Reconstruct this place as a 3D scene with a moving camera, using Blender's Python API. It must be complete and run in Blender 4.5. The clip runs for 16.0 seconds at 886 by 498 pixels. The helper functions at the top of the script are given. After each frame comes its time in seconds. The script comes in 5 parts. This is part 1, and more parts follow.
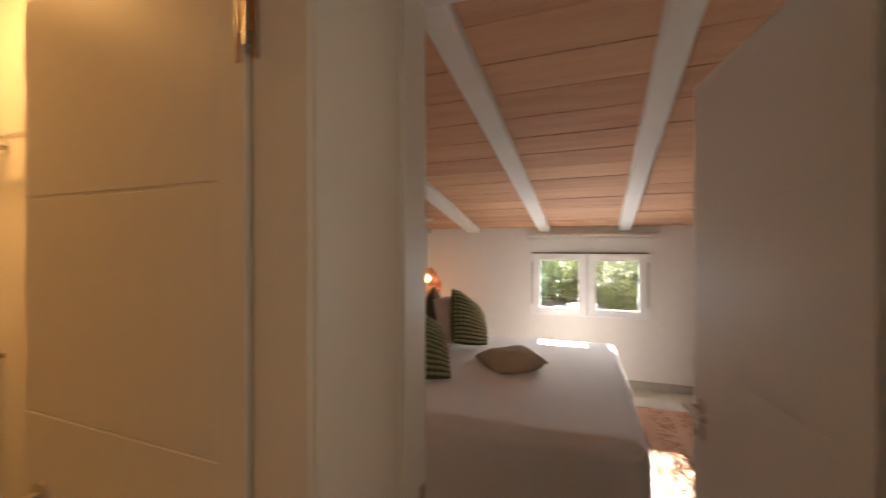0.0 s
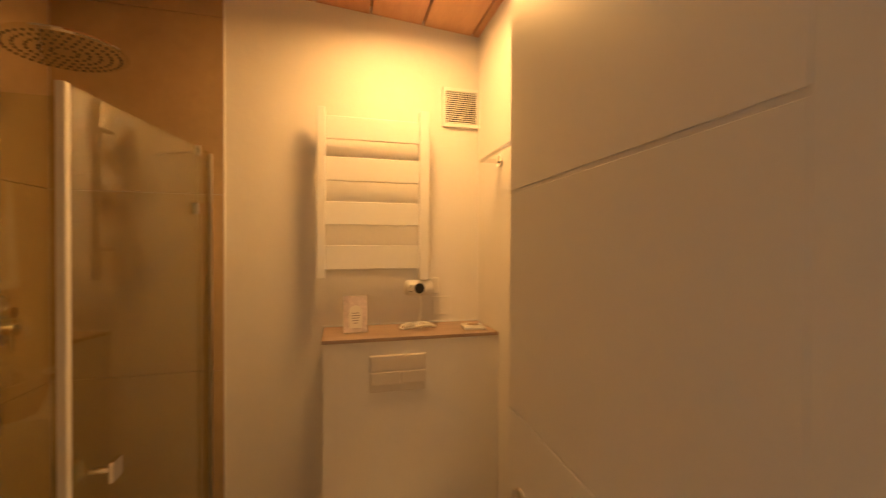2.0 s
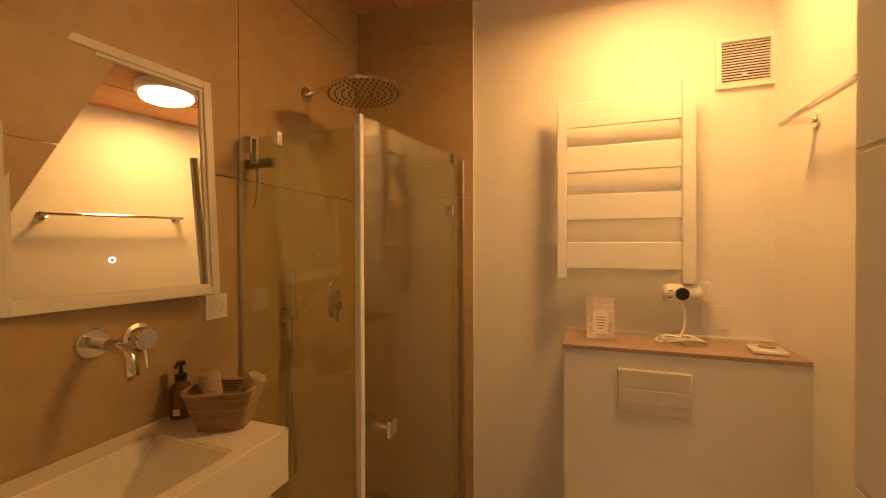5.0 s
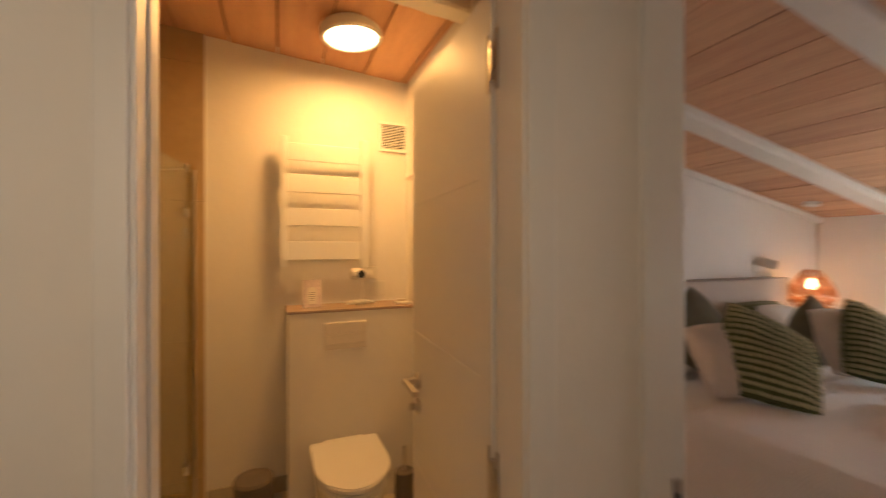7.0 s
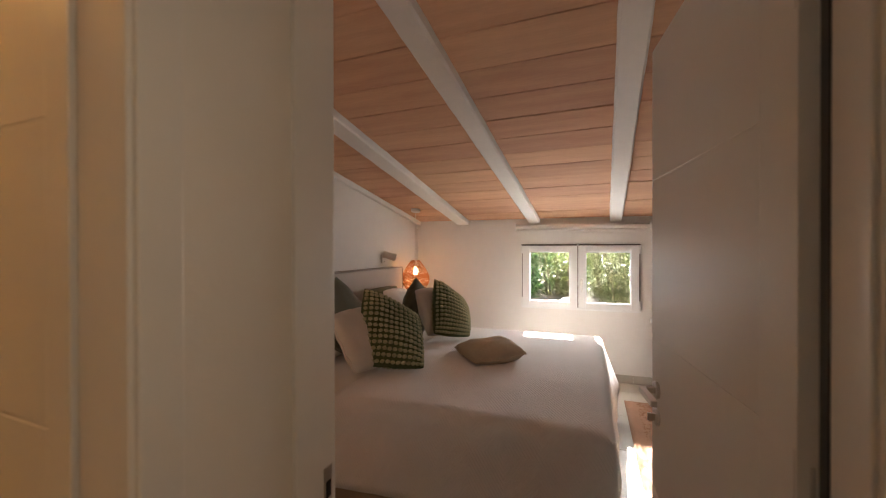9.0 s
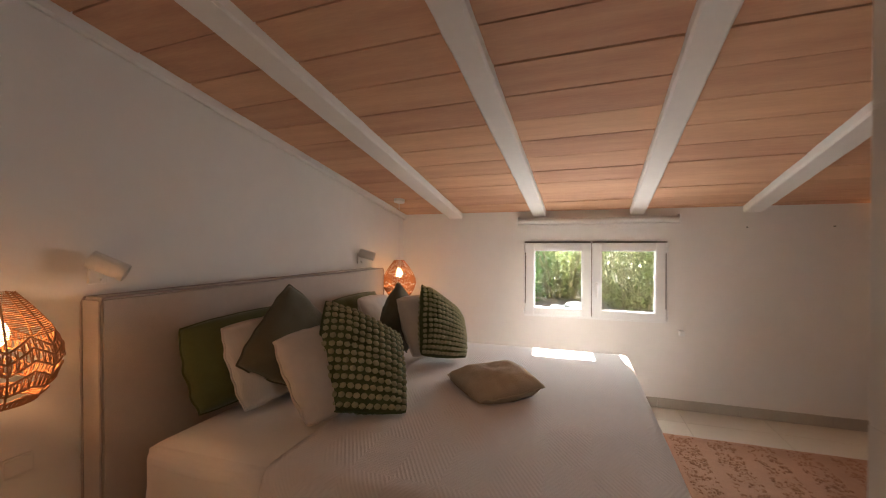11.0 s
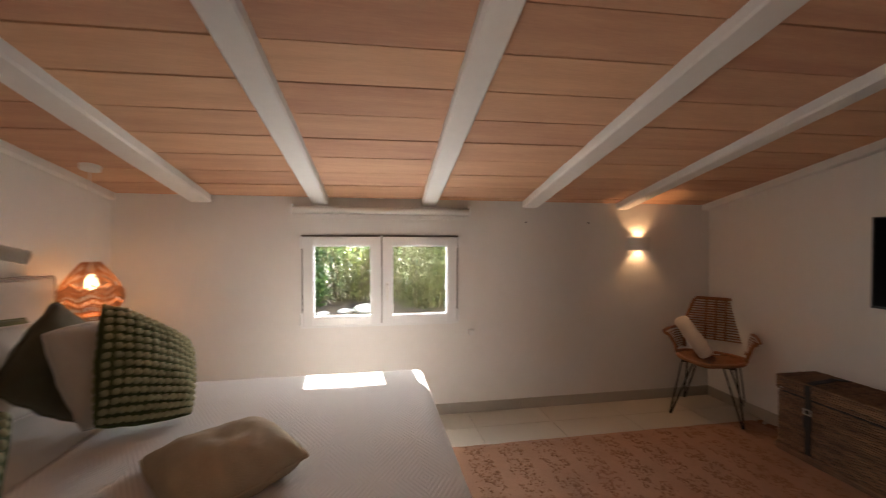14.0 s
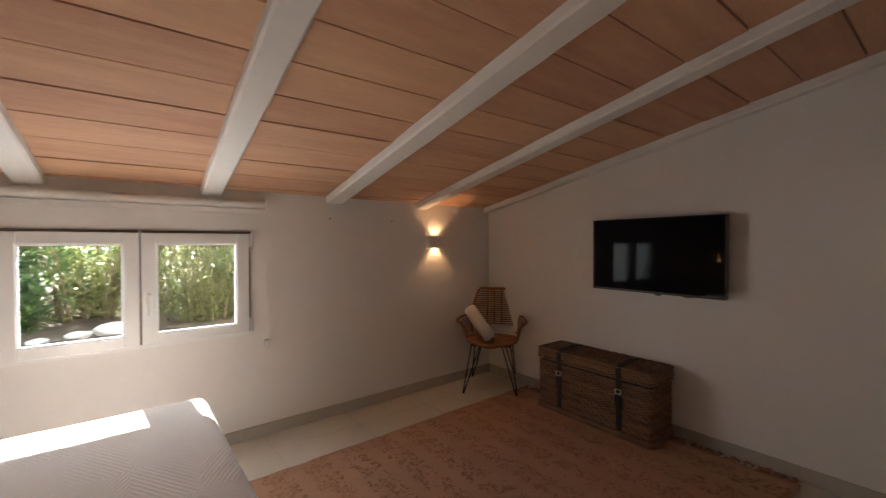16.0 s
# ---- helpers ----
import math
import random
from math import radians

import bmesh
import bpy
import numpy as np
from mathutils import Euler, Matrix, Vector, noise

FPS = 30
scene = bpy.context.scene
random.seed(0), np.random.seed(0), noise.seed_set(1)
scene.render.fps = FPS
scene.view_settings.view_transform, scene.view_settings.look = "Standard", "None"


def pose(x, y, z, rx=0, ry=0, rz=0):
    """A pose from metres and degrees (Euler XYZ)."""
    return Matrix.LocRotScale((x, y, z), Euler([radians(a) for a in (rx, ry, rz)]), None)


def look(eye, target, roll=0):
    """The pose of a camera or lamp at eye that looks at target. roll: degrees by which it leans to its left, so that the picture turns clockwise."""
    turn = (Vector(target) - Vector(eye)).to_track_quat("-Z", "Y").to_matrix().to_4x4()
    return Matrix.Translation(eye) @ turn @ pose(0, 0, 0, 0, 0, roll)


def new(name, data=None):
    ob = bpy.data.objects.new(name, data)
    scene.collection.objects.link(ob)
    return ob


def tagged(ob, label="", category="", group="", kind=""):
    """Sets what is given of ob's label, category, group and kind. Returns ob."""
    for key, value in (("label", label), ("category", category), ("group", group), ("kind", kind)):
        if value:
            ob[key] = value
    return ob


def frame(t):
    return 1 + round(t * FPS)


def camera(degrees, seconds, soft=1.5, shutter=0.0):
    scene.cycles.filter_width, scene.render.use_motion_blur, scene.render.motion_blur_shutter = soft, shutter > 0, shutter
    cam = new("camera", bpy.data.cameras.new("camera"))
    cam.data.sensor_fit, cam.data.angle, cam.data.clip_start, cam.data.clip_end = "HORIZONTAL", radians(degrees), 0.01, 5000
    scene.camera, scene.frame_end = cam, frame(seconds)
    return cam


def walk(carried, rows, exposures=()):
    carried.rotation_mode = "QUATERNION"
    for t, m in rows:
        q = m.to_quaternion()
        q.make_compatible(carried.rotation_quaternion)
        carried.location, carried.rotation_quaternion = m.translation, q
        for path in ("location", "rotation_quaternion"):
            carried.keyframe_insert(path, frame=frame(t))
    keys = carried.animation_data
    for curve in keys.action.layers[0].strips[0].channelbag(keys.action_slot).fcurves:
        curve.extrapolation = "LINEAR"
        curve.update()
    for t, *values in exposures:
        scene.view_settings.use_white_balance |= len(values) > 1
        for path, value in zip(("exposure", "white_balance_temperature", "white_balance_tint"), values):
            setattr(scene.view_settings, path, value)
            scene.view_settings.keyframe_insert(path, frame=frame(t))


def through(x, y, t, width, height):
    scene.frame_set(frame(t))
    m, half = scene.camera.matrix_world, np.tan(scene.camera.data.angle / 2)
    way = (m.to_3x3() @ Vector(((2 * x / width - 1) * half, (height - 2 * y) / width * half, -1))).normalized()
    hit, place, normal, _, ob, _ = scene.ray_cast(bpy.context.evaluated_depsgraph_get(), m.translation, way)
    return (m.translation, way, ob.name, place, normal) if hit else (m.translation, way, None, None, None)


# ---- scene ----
cam = camera(96.2, 16.0, 1.1, 0.5)
PATH = [
    (0.0, look((0.017, -0.062, 1.475), (-0.644, 1.826, 1.467), 0)),
    (0.5, look((-0.103, -0.009, 1.494), (-1.207, 1.658, 1.474), 0.3)),
    (1.0, look((-0.190, 0.038, 1.500), (-1.689, 1.364, 1.472), 0.5)),
    (1.5, look((-0.228, 0.06, 1.49), (-1.993, 1.001, 1.466), 0.3)),
    (2.0, look((-0.312, 0.09, 1.468), (-2.249, 0.59, 1.45), 0.2)),
    (2.5, look((-0.387, 0.073, 1.452), (-2.381, 0.224, 1.435), 0.1)),
    (3.0, look((-0.437, 0.047, 1.456), (-2.425, -0.161, 1.429), -0.1)),
    (3.5, look((-0.473, 0.06, 1.443), (-2.416, -0.411, 1.425), -0.1)),
    (4.0, look((-0.483, 0.085, 1.446), (-2.373, -0.568, 1.427), -0.2)),
    (4.2, look((-0.483, 0.094, 1.446), (-2.359, -0.596, 1.431), -0.2)),
    (6.3, look((0.028, 0.062, 1.474), (-1.956, -0.195, 1.45), 0)),
    (6.5, look((0.112, 0.035, 1.468), (-1.888, 0.071, 1.443), 0.2)),
    (7.0, look((0.272, -0.012, 1.425), (-1.577, 0.750, 1.425), -0.1)),
    (7.5, look((0.318, -0.126, 1.411), (-1.163, 1.218, 1.421), 0)),
    (8.0, look((0.307, -0.16, 1.401), (-0.769, 1.524, 1.405), 0)),
    (8.5, look((0.256, -0.095, 1.396), (-0.558, 1.732, 1.394), 0)),
    (8.7, look((0.236, -0.03, 1.396), (-0.508, 1.823, 1.39), -0.2)),
    (10.8, pose(-0.054, 0.659, 1.387, 89.43, -0.01, 17.85)),
    (11.0, pose(-0.055, 0.719, 1.389, 89.39, -0.01, 18.62)),
    (11.5, pose(-0.060, 0.877, 1.395, 89.44, 0.15, 20.48)),
    (12.0, pose(-0.048, 1.043, 1.397, 89.40, 0.03, 20.61)),
    (12.5, pose(-0.022, 1.157, 1.397, 89.27, -0.09, 18.32)),
    (13.0, pose(-0.025, 1.283, 1.381, 89.27, -0.11, 9.69)),
    (13.5, pose(0.001, 1.351, 1.380, 89.05, -0.01, 0.19)),
    (14.0, pose(-0.005, 1.426, 1.363, 89.08, -0.07, -10.15)),
    (14.5, pose(-0.018, 1.485, 1.351, 89.09, -0.06, -18.37)),
    (15.0, pose(-0.009, 1.538, 1.337, 89.20, -0.14, -26.10)),
    (15.5, pose(-0.008, 1.560, 1.341, 89.16, -0.05, -32.52)),
    (16.0, pose(-0.011, 1.580, 1.336, 89.25, 0.15, -38.91)),
]

walk(cam, PATH, [(0.0, 3.85), (0.5, 3.75), (1.0, 3.7), (2.2, 4.0), (4.2, 4.05), (6.3, 4.1), (7.0, 4.15), (7.5, 4.1), (8.0, 4.0), (8.6, 3.9), (11.0, 3.8), (13.0, 3.62), (16.0, 3.42)])

# ---- light ----
W_Y, SKEW, SLOPE, CEIL = 4.514, 0.031, 0.203, 1.70


def slant(x, y):
    """The bedroom's long walls and beams run a little askew of the window wall's normal."""
    return x + SKEW * (y - W_Y)


def ceil_z(y):
    return CEIL + SLOPE * (W_Y - y)


world = bpy.data.worlds.new("sky")
scene.world = world
world.use_nodes = True
wn = world.node_tree.nodes
sky = wn.new("ShaderNodeTexSky")
sky.sky_type, sky.sun_disc = "NISHITA", False
sky.sun_elevation, sky.sun_rotation = radians(30), radians(-4.6)
wn["Background"].inputs["Strength"].default_value = 0.085
world.node_tree.links.new(sky.outputs[0], wn["Background"].inputs[0])
sun = new("sun", bpy.data.lights.new("sun", "SUN"))
sun.data.energy, sun.data.angle, sun.data.color = 5.0, radians(0.5), (1.0, 0.95, 0.87)
sun.matrix_world = look((-0.56, 10.7, 4.68), (0.0, 3.7, 0.63))


def area(name, m, sx, sy, power, color):
    ob = new(name, bpy.data.lights.new(name, "AREA"))
    ob.data.shape, ob.data.size, ob.data.size_y, ob.data.energy, ob.data.color = "RECTANGLE", sx, sy, power, color
    ob.matrix_world = m
    return ob


def bulb(name, p, power, color, radius=0.03):
    ob = new(name, bpy.data.lights.new(name, "POINT"))
    ob.data.energy, ob.data.color, ob.data.shadow_soft_size, ob.location = power, color, radius, p
    return ob


WARM = (1.0, 0.47, 0.115)
area("window_light", look((0.07, 4.62, 1.07), (0.12, 3.62, 0.80)), 1.12, 0.60, 1.6, (0.93, 0.965, 1.0)).data.spread = radians(165)
bath_light = area("bath_light", look((-1.665, 0.31, 2.42), (-1.665, 0.31, 0)), 0.25, 0.25, 0.74, WARM)
bath_light.data.shape = "DISK"
# unseen fill lamp, added by the right-hand wall to brighten the hall
area("hall_fill", look((0.590, -0.18, 1.5), (-0.4, -0.18, 1.4)), 0.9, 0.6, 0.16, (1.0, 0.77, 0.53)).data.spread = radians(140)


# ---- materials ----
def mat(name, color, rough=0.6, var=0.06, scale=6.0, bump=0.0, bscale=60.0, metal=0.0, detail=4.0, tint=None, stretch=None, spec=0.5, emit=0.0, per_object=0.0, island=0.0, trans=0.0, sheen=0.0):
    m = bpy.data.materials.new(name)
    m.use_nodes = True
    nt = m.node_tree
    b = nt.nodes["Principled BSDF"]
    L = nt.links.new
    co = nt.nodes.new("ShaderNodeTexCoord")
    src = co.outputs["Object"]
    if stretch:
        mp = nt.nodes.new("ShaderNodeMapping")
        mp.inputs["Scale"].default_value = stretch
        L(src, mp.inputs[0])
        src = mp.outputs[0]
    n1 = nt.nodes.new("ShaderNodeTexNoise")
    n1.inputs["Scale"].default_value, n1.inputs["Detail"].default_value = scale, detail
    L(src, n1.inputs["Vector"])
    n2 = nt.nodes.new("ShaderNodeTexNoise")
    n2.inputs["Scale"].default_value, n2.inputs["Detail"].default_value = scale * 9, 3
    L(src, n2.inputs["Vector"])
    add = nt.nodes.new("ShaderNodeMath")
    add.operation = "MULTIPLY_ADD"
    L(n2.outputs["Fac"], add.inputs[0])
    add.inputs[1].default_value = 0.5
    L(n1.outputs["Fac"], add.inputs[2])
    val = add.outputs[0]
    extra = None
    if per_object:
        oi = nt.nodes.new("ShaderNodeObjectInfo")
        extra, amount = oi.outputs["Random"], per_object
    if island:
        ge = nt.nodes.new("ShaderNodeNewGeometry")
        extra, amount = ge.outputs["Random Per Island"], island
    if extra is not None:
        a2 = nt.nodes.new("ShaderNodeMath")
        a2.operation = "MULTIPLY_ADD"
        L(extra, a2.inputs[0])
        a2.inputs[1].default_value = amount
        L(val, a2.inputs[2])
        val = a2.outputs[0]
    lo, hi = 0.45, 1.05 + (amount if extra is not None else 0)
    rng = nt.nodes.new("ShaderNodeMapRange")
    rng.inputs["From Min"].default_value, rng.inputs["From Max"].default_value = lo, hi
    L(val, rng.inputs["Value"])
    mix = nt.nodes.new("ShaderNodeMix")
    mix.data_type = "RGBA"
    L(rng.outputs[0], mix.inputs["Factor"])
    t = tint or color
    mix.inputs["A"].default_value = (*[max(0, c * (1 - var)) for c in color], 1)
    mix.inputs["B"].default_value = (*[min(1, c * (1 + var)) for c in t], 1)
    L(mix.outputs["Result"], b.inputs["Base Color"])
    b.inputs["Roughness"].default_value, b.inputs["Metallic"].default_value = rough, metal
    b.inputs["Specular IOR Level"].default_value = spec
    if sheen:
        b.inputs["Sheen Weight"].default_value = sheen
    if trans:
        b.inputs["Transmission Weight"].default_value = trans
    if bump:
        nb = nt.nodes.new("ShaderNodeTexNoise")
        nb.inputs["Scale"].default_value, nb.inputs["Detail"].default_value = bscale, 3
        L(src, nb.inputs["Vector"])
        bp = nt.nodes.new("ShaderNodeBump")
        bp.inputs["Strength"].default_value, bp.inputs["Distance"].default_value = bump, 0.004
        L(nb.outputs["Fac"], bp.inputs["Height"])
        L(bp.outputs[0], b.inputs["Normal"])
    if emit:
        b.inputs["Emission Color"].default_value, b.inputs["Emission Strength"].default_value = (*color, 1), emit
    return m


def glass(name, tint=(1, 1, 1), base=0.035):
    m = bpy.data.materials.new(name)
    m.use_nodes = True
    nt = m.node_tree
    nt.nodes.remove(nt.nodes["Principled BSDF"])
    tr, gl, fr, mx = (nt.nodes.new(k) for k in ("ShaderNodeBsdfTransparent", "ShaderNodeBsdfGlossy", "ShaderNodeLayerWeight", "ShaderNodeMixShader"))
    pw, ad = nt.nodes.new("ShaderNodeMath"), nt.nodes.new("ShaderNodeMath")
    pw.operation, ad.operation = "POWER", "MULTIPLY_ADD"
    pw.inputs[1].default_value, ad.inputs[1].default_value, ad.inputs[2].default_value = 5.0, 0.7, base
    tr.inputs[0].default_value = (*tint, 1)
    gl.inputs["Roughness"].default_value = 0.02
    fr.inputs[0].default_value = 0.5
    nt.links.new(fr.outputs["Facing"], pw.inputs[0])
    nt.links.new(pw.outputs[0], ad.inputs[0])
    nt.links.new(ad.outputs[0], mx.inputs[0])
    nt.links.new(tr.outputs[0], mx.inputs[1])
    nt.links.new(gl.outputs[0], mx.inputs[2])
    nt.links.new(mx.outputs[0], nt.nodes["Material Output"].inputs[0])
    return m


M_WALL = mat("plaster_white", (0.80, 0.775, 0.74), 0.85, 0.03, 1.2, 0.25, 26)
M_BEAM = mat("beam_white", (0.80, 0.775, 0.74), 0.7, 0.04, 3, 0.3, 14)
M_SLAB = mat("terracotta", (0.60, 0.315, 0.205), 0.85, 0.15, 1.8, 0.2, 90, tint=(0.68, 0.42, 0.25), stretch=(1, 9, 1), island=0.5, detail=6)
M_JOINT = mat("joint_red", (0.11, 0.038, 0.02), 0.9, 0.1)
M_FLOOR = mat("porcelain_tile", (0.60, 0.54, 0.45), 0.28, 0.05, 2.5, per_object=0.2)
M_GROUT = mat("grout", (0.42, 0.37, 0.31), 0.9)
M_BASE = mat("baseboard_tile", (0.45, 0.405, 0.345), 0.4, 0.06, 4)
M_DOOR = mat("lacquer_white", (0.78, 0.765, 0.74), 0.45, 0.015, 2, 0.05, 40)
M_PVC = mat("pvc_white", (0.82, 0.82, 0.81), 0.3, 0.015, 3)
M_GAPSHADE = mat("gap_shade_grey", (0.20, 0.175, 0.155), 0.8, 0.05, 6)
M_FLUSH = mat("flush_plate_glass", (0.74, 0.69, 0.63), 0.16, 0.03, 4)
M_STEEL = mat("brushed_steel", (0.62, 0.59, 0.55), 0.3, 0.05, 30, metal=1.0)
M_CHROME = mat("chrome", (0.8, 0.79, 0.77), 0.08, 0.02, 20, metal=1.0)
M_TILE = mat("shower_tile", (0.47, 0.345, 0.20), 0.45, 0.13, 2.2, 0.15, 30)
M_BLACK = mat("black_plastic", (0.015, 0.015, 0.016), 0.35, 0.1)
M_GLASS = glass("window_glass", (0.96, 0.98, 0.97))
M_SHOWER = glass("shower_glass", (0.93, 0.95, 0.86), 0.13)


# ---- building helpers ----
def mesh_ob(name, bm, material, parent=None, label="", smooth=False):
    me = bpy.data.meshes.new(name)
    bmesh.ops.recalc_face_normals(bm, faces=bm.faces[:])
    bm.to_mesh(me)
    bm.free()
    for mm in (material if isinstance(material, (list, tuple)) else [material]):
        me.materials.append(mm)
    if smooth:
        me.polygons.foreach_set("use_smooth", [True] * len(me.polygons))
    ob = new(name, me)
    if parent:
        ob.parent = parent
    if label:
        ob["label"] = label
    return ob


def part(name, bm, material, parent, label="", smooth=False):
    return mesh_ob(name, bm, material, parent, label, smooth)


def thing(name, p=(0, 0, 0), rz=0.0, label="", category="", group="", kind="", m=None):
    ob = new(name)
    ob.empty_display_size = 0.1
    ob.matrix_basis = m if m is not None else pose(*p, 0, 0, rz)
    return tagged(ob, label, category, group, kind)


def box(bm, x0, x1, y0, y1, z0, z1, bevel=0.0, seg=2, m=None):
    r = bmesh.ops.create_cube(bm, size=1.0)
    vs = r["verts"]
    for v in vs:
        v.co = Vector((x0 + (v.co.x + 0.5) * (x1 - x0), y0 + (v.co.y + 0.5) * (y1 - y0), z0 + (v.co.z + 0.5) * (z1 - z0)))
    if bevel:
        es = {e for v in vs for e in v.link_edges}
        r = bmesh.ops.bevel(bm, geom=list(es), offset=bevel, segments=seg, profile=0.5, affect="EDGES")
        vs = list({v for f in r["faces"] for v in f.verts} | {v for v in vs if v.is_valid})
    if m is not None:
        bmesh.ops.transform(bm, matrix=m, verts=[v for v in vs if v.is_valid])
    return vs


def bx(*a, **k):
    bm = bmesh.new()
    box(bm, *a, **k)
    return bm


def prism(bm, pts, z0, z1):
    """An upright block over the plan outline pts; z0 and z1 are heights or functions of (x, y)."""
    f0 = z0 if callable(z0) else (lambda x, y: z0)
    f1 = z1 if callable(z1) else (lambda x, y: z1)
    a = [bm.verts.new((x, y, f0(x, y))) for x, y in pts]
    b = [bm.verts.new((x, y, f1(x, y))) for x, y in pts]
    n = len(pts)
    bm.faces.new(a[::-1])
    bm.faces.new(b)
    for i in range(n):
        bm.faces.new((a[i], a[(i + 1) % n], b[(i + 1) % n], b[i]))


def cyl(bm, p0, p1, r0, r1=None, seg=16, caps=True):
    p0, p1 = Vector(p0), Vector(p1)
    d = p1 - p0
    q = d.to_track_quat("Z", "Y").to_matrix().to_4x4()
    r = bmesh.ops.create_cone(bm, cap_ends=caps, segments=seg, radius1=r0, radius2=r0 if r1 is None else r1, depth=d.length)
    bmesh.ops.transform(bm, matrix=Matrix.Translation((p0 + p1) / 2) @ q, verts=r["verts"])
    return r["verts"]


def tube(bm, pts, r, seg=8, closed=False):
    """A round bar along points."""
    pts = [Vector(p) for p in pts]
    n = len(pts)
    rings = []
    side = None
    for i, p in enumerate(pts):
        a = pts[(i - 1) % n] if closed or i else p
        b = pts[(i + 1) % n] if closed or i < n - 1 else p
        d = (b - a).normalized() if (b - a).length > 1e-9 else Vector((0, 0, 1))
        if side is None:
            side = d.orthogonal().normalized()
        side = (side - d * side.dot(d))
        side = side.normalized() if side.length > 1e-6 else d.orthogonal().normalized()
        up = d.cross(side)
        rr = r[i] if isinstance(r, (list, tuple)) else r
        rings.append([bm.verts.new(p + (side * math.cos(2 * math.pi * k / seg) + up * math.sin(2 * math.pi * k / seg)) * rr) for k in range(seg)])
    for i in range(n if closed else n - 1):
        A, B = rings[i], rings[(i + 1) % n]
        for k in range(seg):
            bm.faces.new((A[k], A[(k + 1) % seg], B[(k + 1) % seg], B[k]))
    if not closed:
        bm.faces.new(rings[0][::-1])
        bm.faces.new(rings[-1])


def lathe(bm, prof, seg=24, m=None):
    """A turned body from (radius, height) pairs."""
    rings = []
    for r, z in prof:
        rings.append([bm.verts.new((r * math.cos(2 * math.pi * k / seg), r * math.sin(2 * math.pi * k / seg), z)) for k in range(seg)] if r > 1e-6 else [bm.verts.new((0, 0, z))])
    vs = [v for r in rings for v in r]
    for A, B in zip(rings, rings[1:]):
        for k in range(seg):
            j = (k + 1) % seg
            if len(A) == 1 and len(B) == 1:
                continue
            if len(A) == 1:
                bm.faces.new((A[0], B[j], B[k]))
            elif len(B) == 1:
                bm.faces.new((A[k], A[j], B[0]))
            else:
                bm.faces.new((A[k], A[j], B[j], B[k]))
    if m is not None:
        bmesh.ops.transform(bm, matrix=m, verts=vs)
    return vs



# ---- more materials ----
def quilt(name, color, k=3.2):
    """A quilted cotton with nested diamonds pressed into it."""
    m = mat(name, color, 0.9, 0.03, 3, sheen=0.3)
    nt = m.node_tree
    L = nt.links.new
    co, sep = nt.nodes.new("ShaderNodeTexCoord"), nt.nodes.new("ShaderNodeSeparateXYZ")
    L(co.outputs["Object"], sep.inputs[0])

    def op(kind, a, b=0.0, c=0.0):
        n = nt.nodes.new("ShaderNodeMath")
        n.operation = kind
        for i, v in enumerate((a, b, c)):
            if isinstance(v, (int, float)):
                n.inputs[i].default_value = v
            else:
                L(v, n.inputs[i])
        return n.outputs[0]

    u = op("PINGPONG", op("MULTIPLY", sep.outputs["X"], k), 0.5)
    v = op("PINGPONG", op("MULTIPLY", op("ADD", sep.outputs["Y"], sep.outputs["Z"]), k * 0.62), 0.5)
    ridge = op("PINGPONG", op("MULTIPLY", op("ADD", u, v), 19.0), 0.5)
    fine = nt.nodes.new("ShaderNodeTexNoise")
    fine.inputs["Scale"].default_value = 320
    L(co.outputs["Object"], fine.inputs["Vector"])
    h = op("MULTIPLY_ADD", fine.outputs["Fac"], 0.35, ridge)
    bp = nt.nodes.new("ShaderNodeBump")
    bp.inputs["Strength"].default_value, bp.inputs["Distance"].default_value = 0.5, 0.005
    L(h, bp.inputs["Height"])
    L(bp.outputs[0], nt.nodes["Principled BSDF"].inputs["Normal"])
    return m


def leafy(name, color, tint, through=0.42):
    m = mat(name, color, 0.26, 0.45, 3, tint=tint, island=0.5)
    nt = m.node_tree
    b = nt.nodes["Principled BSDF"]
    tl, mx = nt.nodes.new("ShaderNodeBsdfTranslucent"), nt.nodes.new("ShaderNodeMixShader")
    tl.inputs[0].default_value = (min(1, tint[0] * 2.1), min(1, tint[1] * 2.3), tint[2] * 2.0, 1)
    mx.inputs[0].default_value = through
    nt.links.new(b.outputs[0], mx.inputs[1])
    nt.links.new(tl.outputs[0], mx.inputs[2])
    nt.links.new(mx.outputs[0], nt.nodes["Material Output"].inputs[0])
    return m


def glow(name, color, strength):
    m = bpy.data.materials.new(name)
    m.use_nodes = True
    b = m.node_tree.nodes["Principled BSDF"]
    b.inputs["Base Color"].default_value = (0.8, 0.8, 0.78, 1)
    b.inputs["Emission Color"].default_value, b.inputs["Emission Strength"].default_value = (*color, 1), strength
    return m


M_QUILT = quilt("coverlet_cotton", (0.74, 0.69, 0.66))
M_SHEET = mat("sheet_cotton", (0.76, 0.71, 0.66), 0.9, 0.03, 4, 0.2, 180, sheen=0.2)
M_BEDBASE = mat("bed_base_fabric", (0.36, 0.26, 0.19), 0.95, 0.08, 8, 0.4, 260)
M_HEAD = mat("headboard_linen", (0.55, 0.475, 0.42), 0.95, 0.06, 3, 0.4, 300, sheen=0.2)
M_PIPE = mat("headboard_piping", (0.42, 0.36, 0.33), 0.9, 0.05, 6)
M_OLIVE = mat("olive_cotton", (0.105, 0.12, 0.035), 0.85, 0.12, 5, 0.3, 200, sheen=0.2)
M_MOSS = mat("dark_moss_linen", (0.125, 0.112, 0.066), 0.95, 0.1, 6, 0.4, 240, sheen=0.3)
M_CREAM = mat("cream_linen", (0.66, 0.59, 0.52), 0.95, 0.06, 5, 0.45, 220, sheen=0.2)
